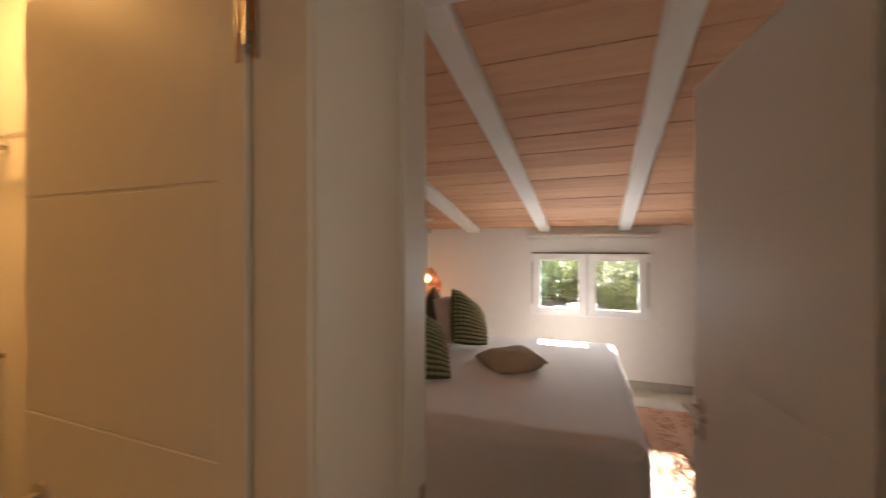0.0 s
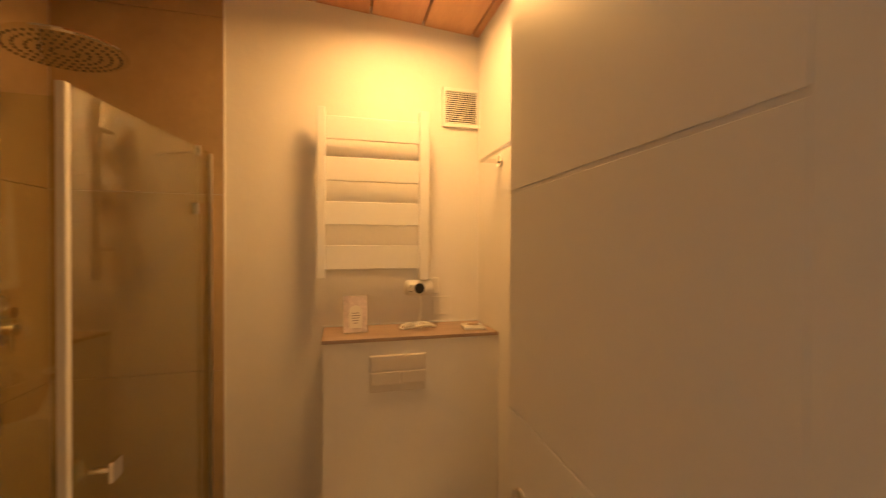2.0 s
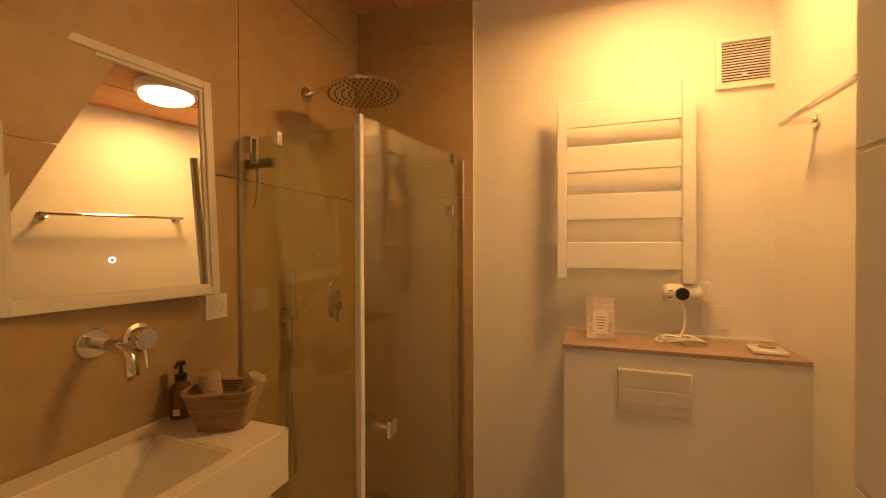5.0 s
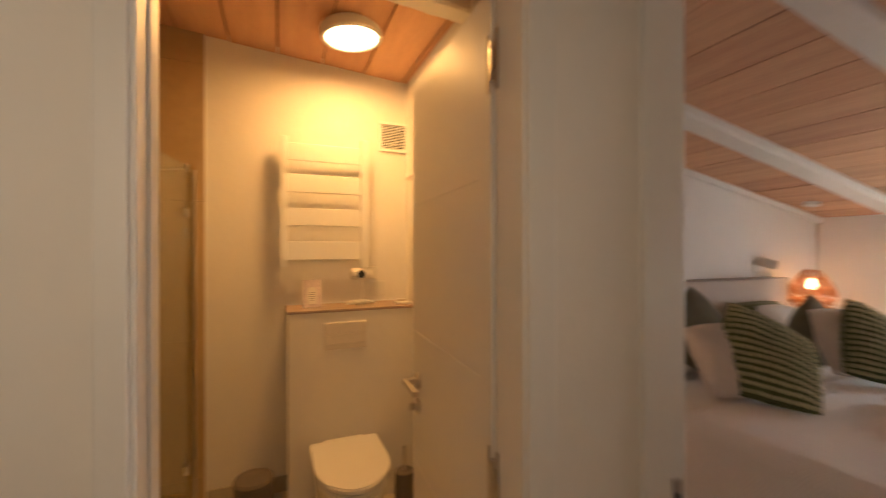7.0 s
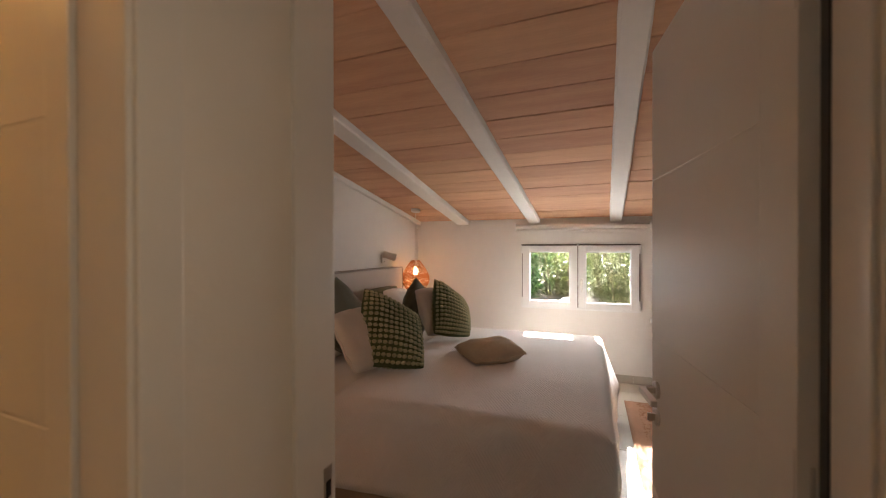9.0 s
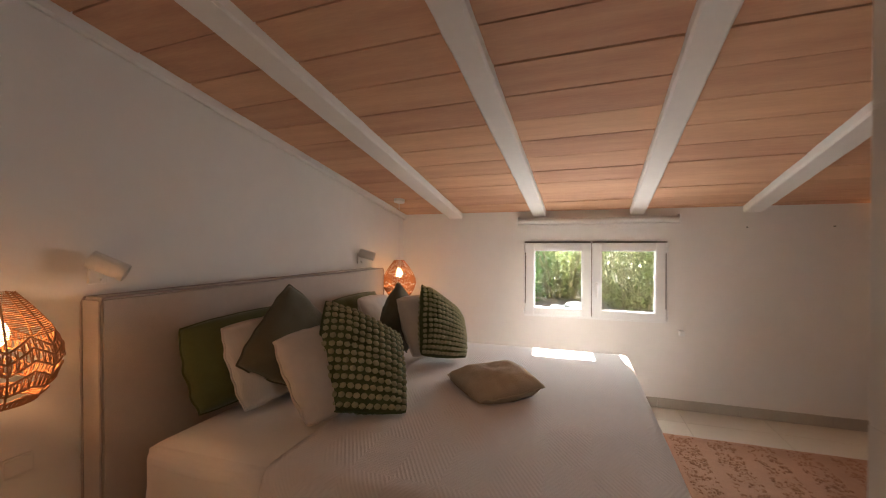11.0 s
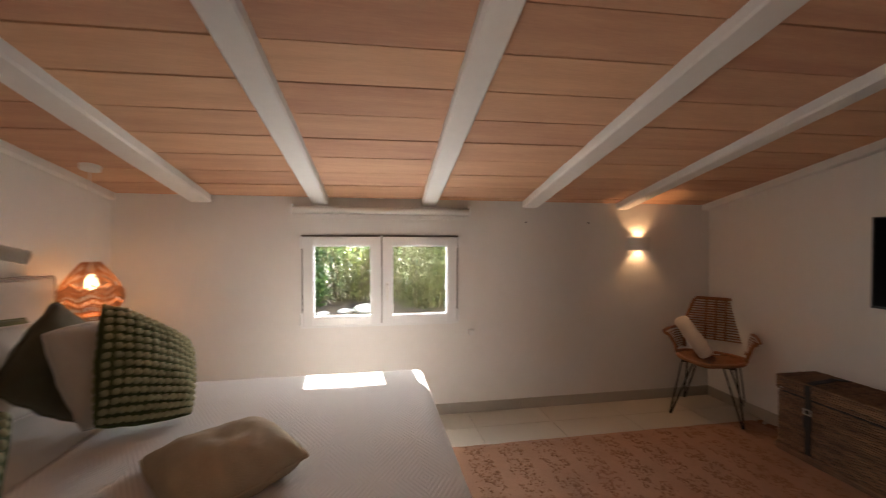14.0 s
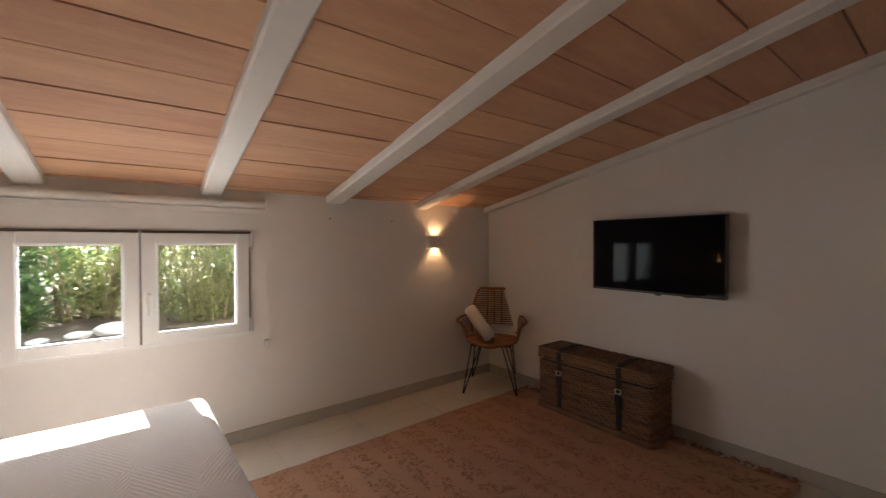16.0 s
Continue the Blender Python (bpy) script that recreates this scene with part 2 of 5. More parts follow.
M_RIB = mat("cream_ribbed", (0.70, 0.64, 0.57), 0.95, 0.05, 5, 0.6, 30, stretch=(1, 14, 1))
M_SAND = mat("sand_linen", (0.50, 0.405, 0.29), 0.95, 0.08, 6, 0.4, 240)
M_WEAVE = mat("woven_green", (0.085, 0.108, 0.042), 0.95, 0.15, 12, 0.4, 200)
M_TUFT = mat("woven_tuft", (0.40, 0.385, 0.235), 0.95, 0.14, 14, 0.4, 220, island=0.3)
M_RATTAN = mat("rattan", (0.27, 0.105, 0.045), 0.55, 0.25, 14, 0.2, 60, tint=(0.36, 0.16, 0.07), island=0.3)
M_WICKER = mat("wicker", (0.11, 0.05, 0.026), 0.65, 0.35, 9, 0.3, 80, tint=(0.26, 0.135, 0.07), stretch=(1, 1, 3), island=0.4)
M_STRAP = mat("strap_leather", (0.018, 0.014, 0.012), 0.55, 0.2, 20, 0.2, 100)
M_RUG = mat("rug_flat", (0.44, 0.245, 0.15), 0.97, 0.1, 5, 0.5, 160)
M_RUGT = mat("rug_tuft", (0.37, 0.19, 0.105), 0.97, 0.16, 7, 0.4, 160, island=0.35)
M_IRON = mat("black_iron", (0.02, 0.02, 0.02), 0.5, 0.2, 10, metal=0.6)
M_STRING = mat("pendant_string", (0.36, 0.15, 0.06), 0.8, 0.2, 16, 0.2, 120, tint=(0.42, 0.2, 0.09), island=0.25)
M_LAMPW = mat("lamp_white", (0.78, 0.76, 0.72), 0.45, 0.02, 3)
M_SCREEN = mat("tv_screen", (0.006, 0.006, 0.007), 0.04, 0.05, 2, spec=0.05)
M_MIRROR = mat("mirror_silver", (0.86, 0.87, 0.86), 0.015, 0.0, 1, metal=1.0)
M_CERAMIC = mat("ceramic_white", (0.80, 0.79, 0.76), 0.12, 0.01, 2)
M_STONE = mat("solid_surface", (0.78, 0.74, 0.68), 0.35, 0.02, 3)
M_SHELFW = mat("shelf_oak", (0.37, 0.275, 0.215), 0.5, 0.15, 3, 0.1, 60, stretch=(8, 1, 8))
M_AMBER = mat("amber_bottle", (0.12, 0.05, 0.015), 0.12, 0.05, 3)
M_PAPERROPE = mat("rope_basket", (0.36, 0.24, 0.16), 0.85, 0.2, 30, 0.4, 120, island=0.25)
M_TOWEL = mat("beige_towel", (0.42, 0.34, 0.26), 0.98, 0.15, 20, 0.8, 140)
M_BIN = mat("bin_grey", (0.16, 0.13, 0.11), 0.45, 0.1, 5)
M_CARD = mat("card_lilac", (0.55, 0.47, 0.52), 0.6, 0.25, 9, tint=(0.75, 0.66, 0.66))
M_PAPER = mat("card_paper", (0.80, 0.77, 0.74), 0.7, 0.02, 4)
M_INK = mat("ink_grey", (0.35, 0.3, 0.32), 0.7, 0.02, 4)
M_ROLL = mat("blind_fabric", (0.78, 0.76, 0.73), 0.8, 0.02, 6, 0.2, 200)
M_SOIL = mat("garden_soil", (0.13, 0.09, 0.06), 0.95, 0.35, 3, 0.6, 12)
M_ROCK = mat("pale_stone", (0.62, 0.60, 0.56), 0.9, 0.15, 3, 0.5, 10)
M_LEAF1 = leafy("leaf_green", (0.05, 0.10, 0.03), (0.12, 0.20, 0.06), 0.30)
M_LEAF2 = leafy("leaf_yellow", (0.10, 0.125, 0.045), (0.22, 0.22, 0.085), 0.28)
M_CANE = mat("cane", (0.15, 0.11, 0.055), 0.7, 0.25, 8, tint=(0.27, 0.20, 0.11), island=0.4)
M_BULB = glow("bulb_glow", (1.0, 0.60, 0.28), 0.9)
M_DISC = glow("lamp_disc", (1.0, 0.72, 0.38), 0.75)
M_LED = glow("touch_light", (0.7, 0.8, 1.0), 0.3)


# ---- structure: bedroom ----
XL, XR = -1.772, 2.972


def wl(y):
    """The wall behind the bed."""
    return XL + 0.050 * (y - W_Y)


def wr(y):
    """The wall of the television."""
    return XR + 0.014 * (y - W_Y)

Y_IN = 0.80


def wall(name, blocks, label, material=M_WALL):
    bm = bmesh.new()
    for pts, z0, z1 in blocks:
        prism(bm, pts, z0, z1)
    return tagged(mesh_ob(name, bm, material), label, "wall", kind="structure")


def rect(x0, x1, y0, y1):
    return [(x0, y0), (x1, y0), (x1, y1), (x0, y1)]


WX0, WX1, WZ0, WZ1 = -0.525, 0.672, 0.721, 1.423
wall("wall_window", [
    (rect(-2.2, WX0, W_Y, W_Y + 0.34), -0.1, 1.95), (rect(WX1, 3.3, W_Y, W_Y + 0.34), -0.1, 1.95),
    (rect(WX0, WX1, W_Y, W_Y + 0.34), -0.1, WZ0), (rect(WX0, WX1, W_Y, W_Y + 0.34), WZ1, 1.95)],
    "low white plastered wall with the window opening")
wall("wall_bed", [([(wl(0.8) - 0.2, 0.8), (wl(0.8), 0.8), (wl(W_Y), W_Y), (wl(W_Y) - 0.2, W_Y)], -0.1, lambda x, y: ceil_z(y) + 0.12)],
     "white plastered wall behind the bed under the sloping ceiling")
wall("wall_tv", [([(wr(0.8), 0.8), (wr(0.8) + 0.2, 0.8), (wr(W_Y) + 0.2, W_Y), (wr(W_Y), W_Y)], -0.1, lambda x, y: ceil_z(y) + 0.12)],
     "white plastered wall that carries the television")
DX0, DX1, DZ = -0.338, 0.515, 2.06
wall("wall_entry", [
    (rect(-2.3, -0.45, 0.722, Y_IN), -0.1, 2.6), (rect(-0.45, DX0, 0.68, Y_IN), -0.1, 2.6), (rect(DX1, 3.1, 0.68, Y_IN), -0.1, 2.6), (rect(DX0, DX1, 0.68, Y_IN), DZ, 2.6)],
    "white plastered wall with the bedroom doorway")
BY0, BY1 = -0.192, 0.412
wall("wall_bath", [
    (rect(-0.45, DX0, -1.3, BY0), -0.1, 2.75), (rect(-0.45, DX0, BY1, 0.68), -0.1, 2.75), (rect(-0.45, DX0, BY0, BY1), DZ, 2.75)],
    "white plastered partition with the bathroom doorway")
wall("wall_bath_back", [(rect(-2.3, -2.1, -1.1, 0.745), -0.1, 2.75)], "white plastered back wall of the bathroom")
wall("wall_bath_mirror", [(rect(-2.1, -0.45, -1.1, -0.955), -0.1, 2.75)], "wall behind the mirror and the shower")
wall("wall_hall", [(rect(0.60, 0.75, -1.3, 0.68), -0.1, 2.75), (rect(-0.345, 0.60, -1.4, -1.25), -0.1, 2.75)], "plain white walls that close the hall")
tagged(mesh_ob("ceiling_hall", bx(-0.345, 0.60, -1.25, 0.68, 2.5, 2.6), M_WALL), "plain white ceiling of the hall", "ceiling", kind="structure")

# floor: tiles over a bed of grout
FLOOR = tagged(mesh_ob("floor", bx(-2.3, 3.3, -1.4, 4.9, -0.12, -0.003), M_GROUT), "pale beige porcelain tile floor with thin joints", "floor", kind="structure")
tagged(mesh_ob("floor_bath", bx(-2.1, -0.45, -0.955, 0.745, -0.004, 0.09), M_FLOOR), "beige tile floor of the bathroom", "floor", kind="structure")

# ceiling of thin clay slabs between white beams
BEAMS = [(-1.275, -1.130), (-0.445, -0.323), (0.378, 0.498), (1.206, 1.342), (2.050, 2.165)]


def slab_field(bm, x0, x1, y0, y1, zf, skew, pitch, rnd, turn=0.0):
    y = y0
    while y < y1:
        e = min(y + pitch, y1)
        dz = rnd.uniform(-0.002, 0.002)
        g = rnd.uniform(0.003, 0.006)
        pts = [(skew(x, yy), yy - turn * x) for x, yy in ((x0, y + g), (x1, y + g), (x1, e - g), (x0, e - g))]
        prism(bm, pts, lambda px, py: zf(py) + dz, lambda px, py: zf(py) + 0.03)
        y = e


rnd = random.Random(3)
bm = bmesh.new()
edges = [XL - 0.06] + [b[0] + 0.05 for b in BEAMS] + [XR + 0.06]
for a, b in zip(edges, edges[1:]):
    slab_field(bm, a, b, Y_IN - 0.09, W_Y + 0.12, ceil_z, slant, 0.2355, rnd, SKEW)
n_slab = len(bm.faces)
prism(bm, [(-2.2, 0.6), (3.2, 0.6), (3.2, 4.9), (-2.2, 4.9)], lambda x, y: ceil_z(y) + 0.034, lambda x, y: ceil_z(y) + 0.2)
ceiling = tagged(mesh_ob("ceiling", bm, [M_SLAB, M_JOINT]), "sloping ceiling of terracotta clay slabs with dark joints", "ceiling", kind="structure")
for i, p in enumerate(ceiling.data.polygons):
    p.material_index = 1 if i >= n_slab else 0


def beam(x0, x1, y0, y1, zf, skew, depth, name="ceiling_beam", label="white painted ceiling beam"):
    """A plastered beam, a little uneven along its length."""
    r = random.Random(int(x0 * 1000))
    bm = bmesh.new()
    n, rings = 40, []
    for i in range(n + 1):
        y = y0 + (y1 - y0) * i / n
        w = [r.uniform(-0.002, 0.002) for _ in range(4)]
        c = 0.010
        zt, zb = zf(y) + 0.03, zf(y) - depth
        sec = [(x0 + w[0], zt), (x0 + w[0], zb + c), (x0 + c + w[1], zb + w[2] * 0.5), (x1 - c + w[1], zb + w[2] * 0.5), (x1 + w[3], zb + c), (x1 + w[3], zt)]
        rings.append([bm.verts.new((skew(x, y), y, z)) for x, z in sec])
    for A, B in zip(rings, rings[1:]):
        for k in range(6):
            bm.faces.new((A[k], A[(k + 1) % 6], B[(k + 1) % 6], B[k]))
    bm.faces.new(rings[0])
    bm.faces.new(rings[-1][::-1])
    return tagged(mesh_ob(name, bm, M_BEAM), label, "beam", "ceiling beams", "structure")


for b in BEAMS:
    beam(b[0], b[1], Y_IN, W_Y, ceil_z, slant, 0.052)
beam(-0.075, 0.0, Y_IN, W_Y, ceil_z, lambda x, y: x + wr(y), 0.05, "trim_tv", "white painted edge beam along the wall")
beam(0.0, 0.035, Y_IN, W_Y, ceil_z, lambda x, y: x + wl(y), 0.05, "trim_bed", "white plaster strip along the sloping ceiling")


def bath_ceil(y):
    return 2.45 + 0.075 * (0.73 - y)


bm = bmesh.new()
slab_field(bm, -2.12, -0.44, -0.96, 0.76, bath_ceil, lambda x, y: x, 0.2355, rnd)
n_slab = len(bm.faces)
prism(bm, rect(-2.3, -0.4, -1.1, 0.76), lambda x, y: bath_ceil(y) + 0.034, lambda x, y: bath_ceil(y) + 0.2)
ceiling_b = tagged(mesh_ob("ceiling_bath", bm, [M_SLAB, M_JOINT]), "clay slab ceiling of the bathroom", "ceiling", kind="structure")
for i, p in enumerate(ceiling_b.data.polygons):
    p.material_index = 1 if i >= n_slab else 0
beam(-1.30, -1.195, -0.955, 0.745, bath_ceil, lambda x, y: x, 0.052)


# ---- window, blind, skirting ----
WN = thing("window_1", (0, W_Y, 0), 0, "white plastic casement window with two sashes, closed", "window", kind="structure")
bm = bmesh.new()
for a in ((WX0, WX0 + 0.04, WZ0, WZ1), (WX1 - 0.04, WX1, WZ0, WZ1), (WX0 + 0.04, WX1 - 0.04, WZ1 - 0.035, WZ1), (WX0 + 0.04, WX1 - 0.04, WZ0, WZ0 + 0.04)):
    box(bm, a[0], a[1], (0.018 if a[2] > 1 else 0.002) if a[3] > 1 else -0.004, 0.08, a[2], a[3])
XM = 0.069
box(bm, XM - 0.03, XM + 0.03, 0.032, 0.08, WZ0 + 0.04, WZ1 - 0.035)
box(bm, XM - 0.014, XM - 0.0036, -0.032, -0.0285, WZ0 + 0.022, WZ1 - 0.018)
part("window_frame", bm, M_PVC, WN)


def sash(x0, x1, name):
    s = 0.075
    bm = bmesh.new()
    z0, z1 = WZ0 + 0.022, WZ1 - 0.018
    for a in ((x0, x0 + s, z0, z1), (x1 - s, x1, z0, z1), (x0 + s, x1 - s, z1 - s * 0.88, z1), (x0 + s, x1 - s, z0, z0 + s * 0.8)):
        box(bm, a[0], a[1], -0.028, 0.03, a[2], a[3], bevel=0.003, seg=1)
    ob = part(name, bm, M_PVC, WN)
    gl = part("pane", bx(x0 + s - 0.005, x1 - s + 0.005, 0.004, 0.010, z0 + s * 0.8 - 0.005, z1 - s * 0.88 + 0.005), M_GLASS, ob, "clear window pane")
    gl.visible_shadow = False
    bm = bmesh.new()
    for a in ((x0 + s, x0 + s + 0.008, z0 + s * 0.8, z1 - s * 0.88), (x1 - s - 0.008, x1 - s, z0 + s * 0.8, z1 - s * 0.88), (x0 + s, x1 - s, z1 - s * 0.88 - 0.008, z1 - s * 0.88), (x0 + s, x1 - s, z0 + s * 0.8, z0 + s * 0.8 + 0.008)):
        box(bm, a[0], a[1], -0.014, 0.002, a[2], a[3])
    part("glazing_bead", bm, M_PVC, ob)
    return ob


sl = sash(WX0 + 0.018, XM - 0.004, "sash")
sr = sash(XM + 0.004, WX1 - 0.018, "sash")
bm = bmesh.new()
box(bm, XM + 0.026, XM + 0.056, -0.040, -0.028, 0.985, 1.06, bevel=0.004)
cyl(bm, (XM + 0.041, -0.03, 1.045), (XM + 0.041, -0.070, 1.045), 0.011)
tube(bm, [(XM + 0.041, -0.066, 1.050), (XM + 0.041, -0.072, 1.035), (XM + 0.041, -0.074, 1.0), (XM + 0.041, -0.072, 0.925)], [0.010, 0.0115, 0.0115, 0.0095], 12)
part("window_handle", bm, M_LAMPW, sr, "white lever handle, turned down")
bm = bmesh.new()
cyl(bm, (XM + 0.041, -0.068, 1.045), (XM + 0.041, -0.079, 1.045), 0.010, seg=14)
part("handle_cap", bm, M_STEEL, sr, "grey metal cap")
for x in (WX0 + 0.006, WX1 - 0.006):
    for z in (WZ0 + 0.03, WZ1 - 0.10):
        bm = bmesh.new()
        cyl(bm, (x, -0.036, z), (x, -0.036, z + 0.085), 0.009, seg=12)
        part("hinge", bm, M_PVC, WN)
# dark strips paint the shade in the gaps round and between the sashes
for a in ((WX0 + 0.004, XM - 0.008, WZ1 - 0.017, WZ1 - 0.003), (XM + 0.008, WX1 - 0.004, WZ1 - 0.017, WZ1 - 0.003), (WX0 + 0.008, WX0 + 0.0165, WZ0 + 0.12, WZ1 - 0.105), (WX1 - 0.0165, WX1 - 0.008, WZ0 + 0.12, WZ1 - 0.105), (XM - 0.0035, XM + 0.0035, WZ0 + 0.03, WZ1 - 0.018)):
    part("shaded_gap", bx(a[0], a[1], -0.0335 if a[1] - a[0] < 0.008 else -0.010, 0.0, a[2], a[3]), M_GAPSHADE, WN, "dark strip standing in for the shaded gap")
bm = bmesh.new()
box(bm, WX0 - 0.02, WX1 + 0.02, 0.075, 0.36, WZ0 - 0.03, WZ0 + 0.0)
part("window_sill", bm, M_ROCK, WN, "pale outer sill")

BL = thing("roller_blind", (0, W_Y - 0.05, 1.600), 0, "white roller blind, rolled up above the window", "blind")
bm = bmesh.new()
cyl(bm, (-0.57, 0, 0), (0.742, 0, 0), 0.028, seg=24)
part("roll", bm, M_ROLL, BL, smooth=False)
part("hem_bar", bx(-0.565, 0.737, -0.030, -0.020, -0.062, -0.030, bevel=0.002), M_ROLL, BL)
for x in (-0.585, 0.742):
    part("bracket", bx(x, x + 0.015, -0.03, 0.05, -0.03, 0.045, bevel=0.002), M_PVC, BL)
bm = bmesh.new()
for dx in (0.0, 0.012):
    for i in range(76):
        r = bmesh.ops.create_icosphere(bm, subdivisions=1, radius=0.0028)
        bmesh.ops.translate(bm, verts=r["verts"], vec=(0.765 + dx, -0.01, 0.01 - i * 0.0125))
part("bead_chain", bm, M_PVC, BL, "white bead chain")
part("chain_holder", bx(0.752, 0.79, -0.02, 0.045, -0.965, -0.925, bevel=0.003), M_PVC, BL)

for x in (1.235, 1.79):
    S = thing("wall_plug", (x, W_Y, 1.530), 0, "small dark screw sticking out of the white wall", "screw")
    bm = bmesh.new()
    cyl(bm, (0, 0.005, 0), (0, -0.008, 0), 0.005, seg=10)
    part("screw", bm, M_IRON, S)


def skirting(name, p0, p1, h=0.085, t=0.011):
    p0, p1 = Vector((*p0, 0)), Vector((*p1, 0))
    d = (p1 - p0)
    n = max(1, round(d.length / 0.6))
    q = pose(p0.x, p0.y, 0, 0, 0, math.degrees(math.atan2(d.y, d.x)))
    root = thing(name, label="beige-grey ceramic skirting tiles", category="skirting", kind="structure", m=q)
    me = None
    for i in range(n):
        a, b = d.length * i / n + 0.001, d.length * (i + 1) / n - 0.001
        part("skirting_tile", bx(a, b, 0, t, 0, h, bevel=0.002, seg=1), M_BASE, root)


skirting("baseboard", (wr(W_Y), W_Y), (wl(W_Y), W_Y))
skirting("baseboard", (wr(0.80), 0.80), (wr(W_Y), W_Y - 0.012))
skirting("baseboard", (wl(W_Y), W_Y - 0.012), (wl(0.80), 0.80))


# ---- bed ----
BX0, BX1, BY_0, BY_1, BZ = -1.685, 0.290, 1.775, 3.755, 0.632
bed = thing("bed", (0, 0, 0), 0, "double bed with a white quilted coverlet, neatly made", "bed")
part("base", bx(BX0 + 0.02, BX1 - 0.02, BY_0 + 0.03, BY_1 - 0.03, 0.06, 0.34, bevel=0.02), M_BEDBASE, bed, "brown fabric bed base")
for x in (BX0 + 0.12, BX1 - 0.14):
    for y in (BY_0 + 0.14, BY_1 - 0.14):
        bm = bmesh.new()
        cyl(bm, (x, y, 0), (x, y, 0.07), 0.025)
        part("leg", bm, M_BLACK, bed)
part("mattress", bx(BX0 + 0.03, BX1 - 0.03, BY_0 + 0.02, BY_1 - 0.02, 0.34, 0.60, bevel=0.05, seg=4), M_SHEET, bed)


def drape(x0, x1, y0, y1, ztop, zhem, rad, open_x0, wave, seed, flare=0.0):
    """A cloth laid over a mattress: rounded over the edges and hanging to an uneven hem."""
    bm = bmesh.new()
    na, nd = 6, 10

    def side(d):
        """Distance outward and down for a length d past the start of the rounded edge."""
        q = rad * math.pi / 2
        if d <= q:
            a = d / rad
            return rad * math.sin(a), rad * (1 - math.cos(a))
        return rad, rad + d - q

    q = rad * math.pi / 2
    L = q + (ztop - zhem) - rad
    outs = [q * i / na for i in range(1, na + 1)] + [q + (L - q) * i / nd for i in range(1, nd + 1)]
    nx, ny = 44, 44
    us = ([] if open_x0 else [-o for o in outs[::-1]]) + [(x1 - x0 - rad * (1 if open_x0 else 2)) * i / nx for i in range(nx + 1)]
    ix1 = us[-1]
    us += [ix1 + o for o in outs]
    iy1 = y1 - y0 - 2 * rad
    vs = [-o for o in outs[::-1]] + [iy1 * i / ny for i in range(ny + 1)] + [iy1 + o for o in outs]
    bx0 = x0 + (0 if open_x0 else rad)
    grid = []
    for u in us:
        row = []
        for v in vs:
            ou, du, su = (0, 0, 0)
            ov, dv, sv = (0, 0, 0)
            if u > ix1:
                ou, du = side(u - ix1)
                su = 1
            elif u < 0:
                ou, du = side(-u)
                su = -1
            if v > iy1:
                ov, dv = side(v - iy1)
                sv = 1
            elif v < 0:
                ov, dv = side(-v)
                sv = -1
            px, py = bx0 + min(max(u, 0), ix1), y0 + rad + min(max(v, 0), iy1)
            drop = max(du, dv)
            if su and sv:
                k = 1.0 / max(1.0, math.hypot(ou, ov) / rad) if rad else 1
                px, py = px + su * ou * k, py + sv * ov * k
            else:
                px, py = px + su * ou, py + sv * ov
            hang = max(0.0, drop - rad) / max(0.01, L - q)
            w = noise.noise((px * 2.3 + seed, py * 2.3, 0.3)) + 0.5 * noise.noise((px * 6, py * 6 + seed, 1.7))
            out = wave * hang * w
            px, py = px + su * (out + (0.02 + flare * min(1, max(0, v / iy1)) ** 1.5) * hang), py + sv * (out + 0.02 * hang)
            z = ztop - drop * (1 + 0.10 * hang * noise.noise((px * 1.4, py * 1.4, seed)))
            z += 0.004 * noise.noise((px * 3.0, py * 3.0, seed)) + 0.0015 * noise.noise((px * 11, py * 11, seed))
            row.append(bm.verts.new((px, py, z)))
        grid.append(row)
    for A, B in zip(grid, grid[1:]):
        for j in range(len(vs) - 1):
            bm.faces.new((A[j], B[j], B[j + 1], A[j + 1]))
    return bm


under = part("sheet", drape(BX0, BX1 - 0.012, BY_0 + 0.012, BY_1 - 0.012, BZ - 0.010, 0.30, 0.125, False, 0.008, 4), M_SHEET, bed, "smooth off-white sheet", smooth=True)
cover = part("coverlet", drape(-1.06, BX1 + 0.01, BY_0, BY_1, BZ, 0.225, 0.075, True, 0.03, 9, 0.10), M_QUILT, bed, "off-white quilted coverlet with pressed diamonds", smooth=True)
for o in (cover,):
    so = o.modifiers.new("thick", "SOLIDIFY")
    so.thickness, so.offset = 0.006, -1.0

hb = thing("headboard", (0, 0, 0), 0, "beige linen headboard with dark piping, against the wall", "headboard")
hy0, hy1, hz = 1.745, 3.90, 1.183
bm = bmesh.new()
prism(bm, [(wl(hy0) + 0.001, hy0), (wl(hy0) + 0.118, hy0), (wl(hy1) + 0.118, hy1), (wl(hy1) + 0.001, hy1)], 0.02, hz)
bmesh.ops.bevel(bm, geom=bm.edges[:], offset=0.012, segments=3, affect="EDGES")
part("cushion_panel", bm, M_HEAD, hb)
for xx in (0.116, 0.008):
    bm = bmesh.new()
    r = random.Random(5)
    path = [(wl(hy0) + xx, hy0 - 0.001, 0.03 + (hz - 0.05) * i / 30) for i in range(31)]
    path = [(x + r.uniform(-0.002, 0.002), y + r.uniform(-0.002, 0.001), z) for x, y, z in path]
    path += [(wl(y) + xx, y, hz - 0.002 + r.uniform(-0.001, 0.001)) for y in [hy0 + 0.01 + (hy1 - hy0 - 0.02) * i / 60 for i in range(61)]]
    path += [(wl(hy1) + xx, hy1 + 0.001, hz - 0.02 - (hz - 0.05) * i / 20) for i in range(21)]
    tube(bm, path, 0.005, 6)
    part("piping", bm, M_PIPE, hb, "dark piping", smooth=True)


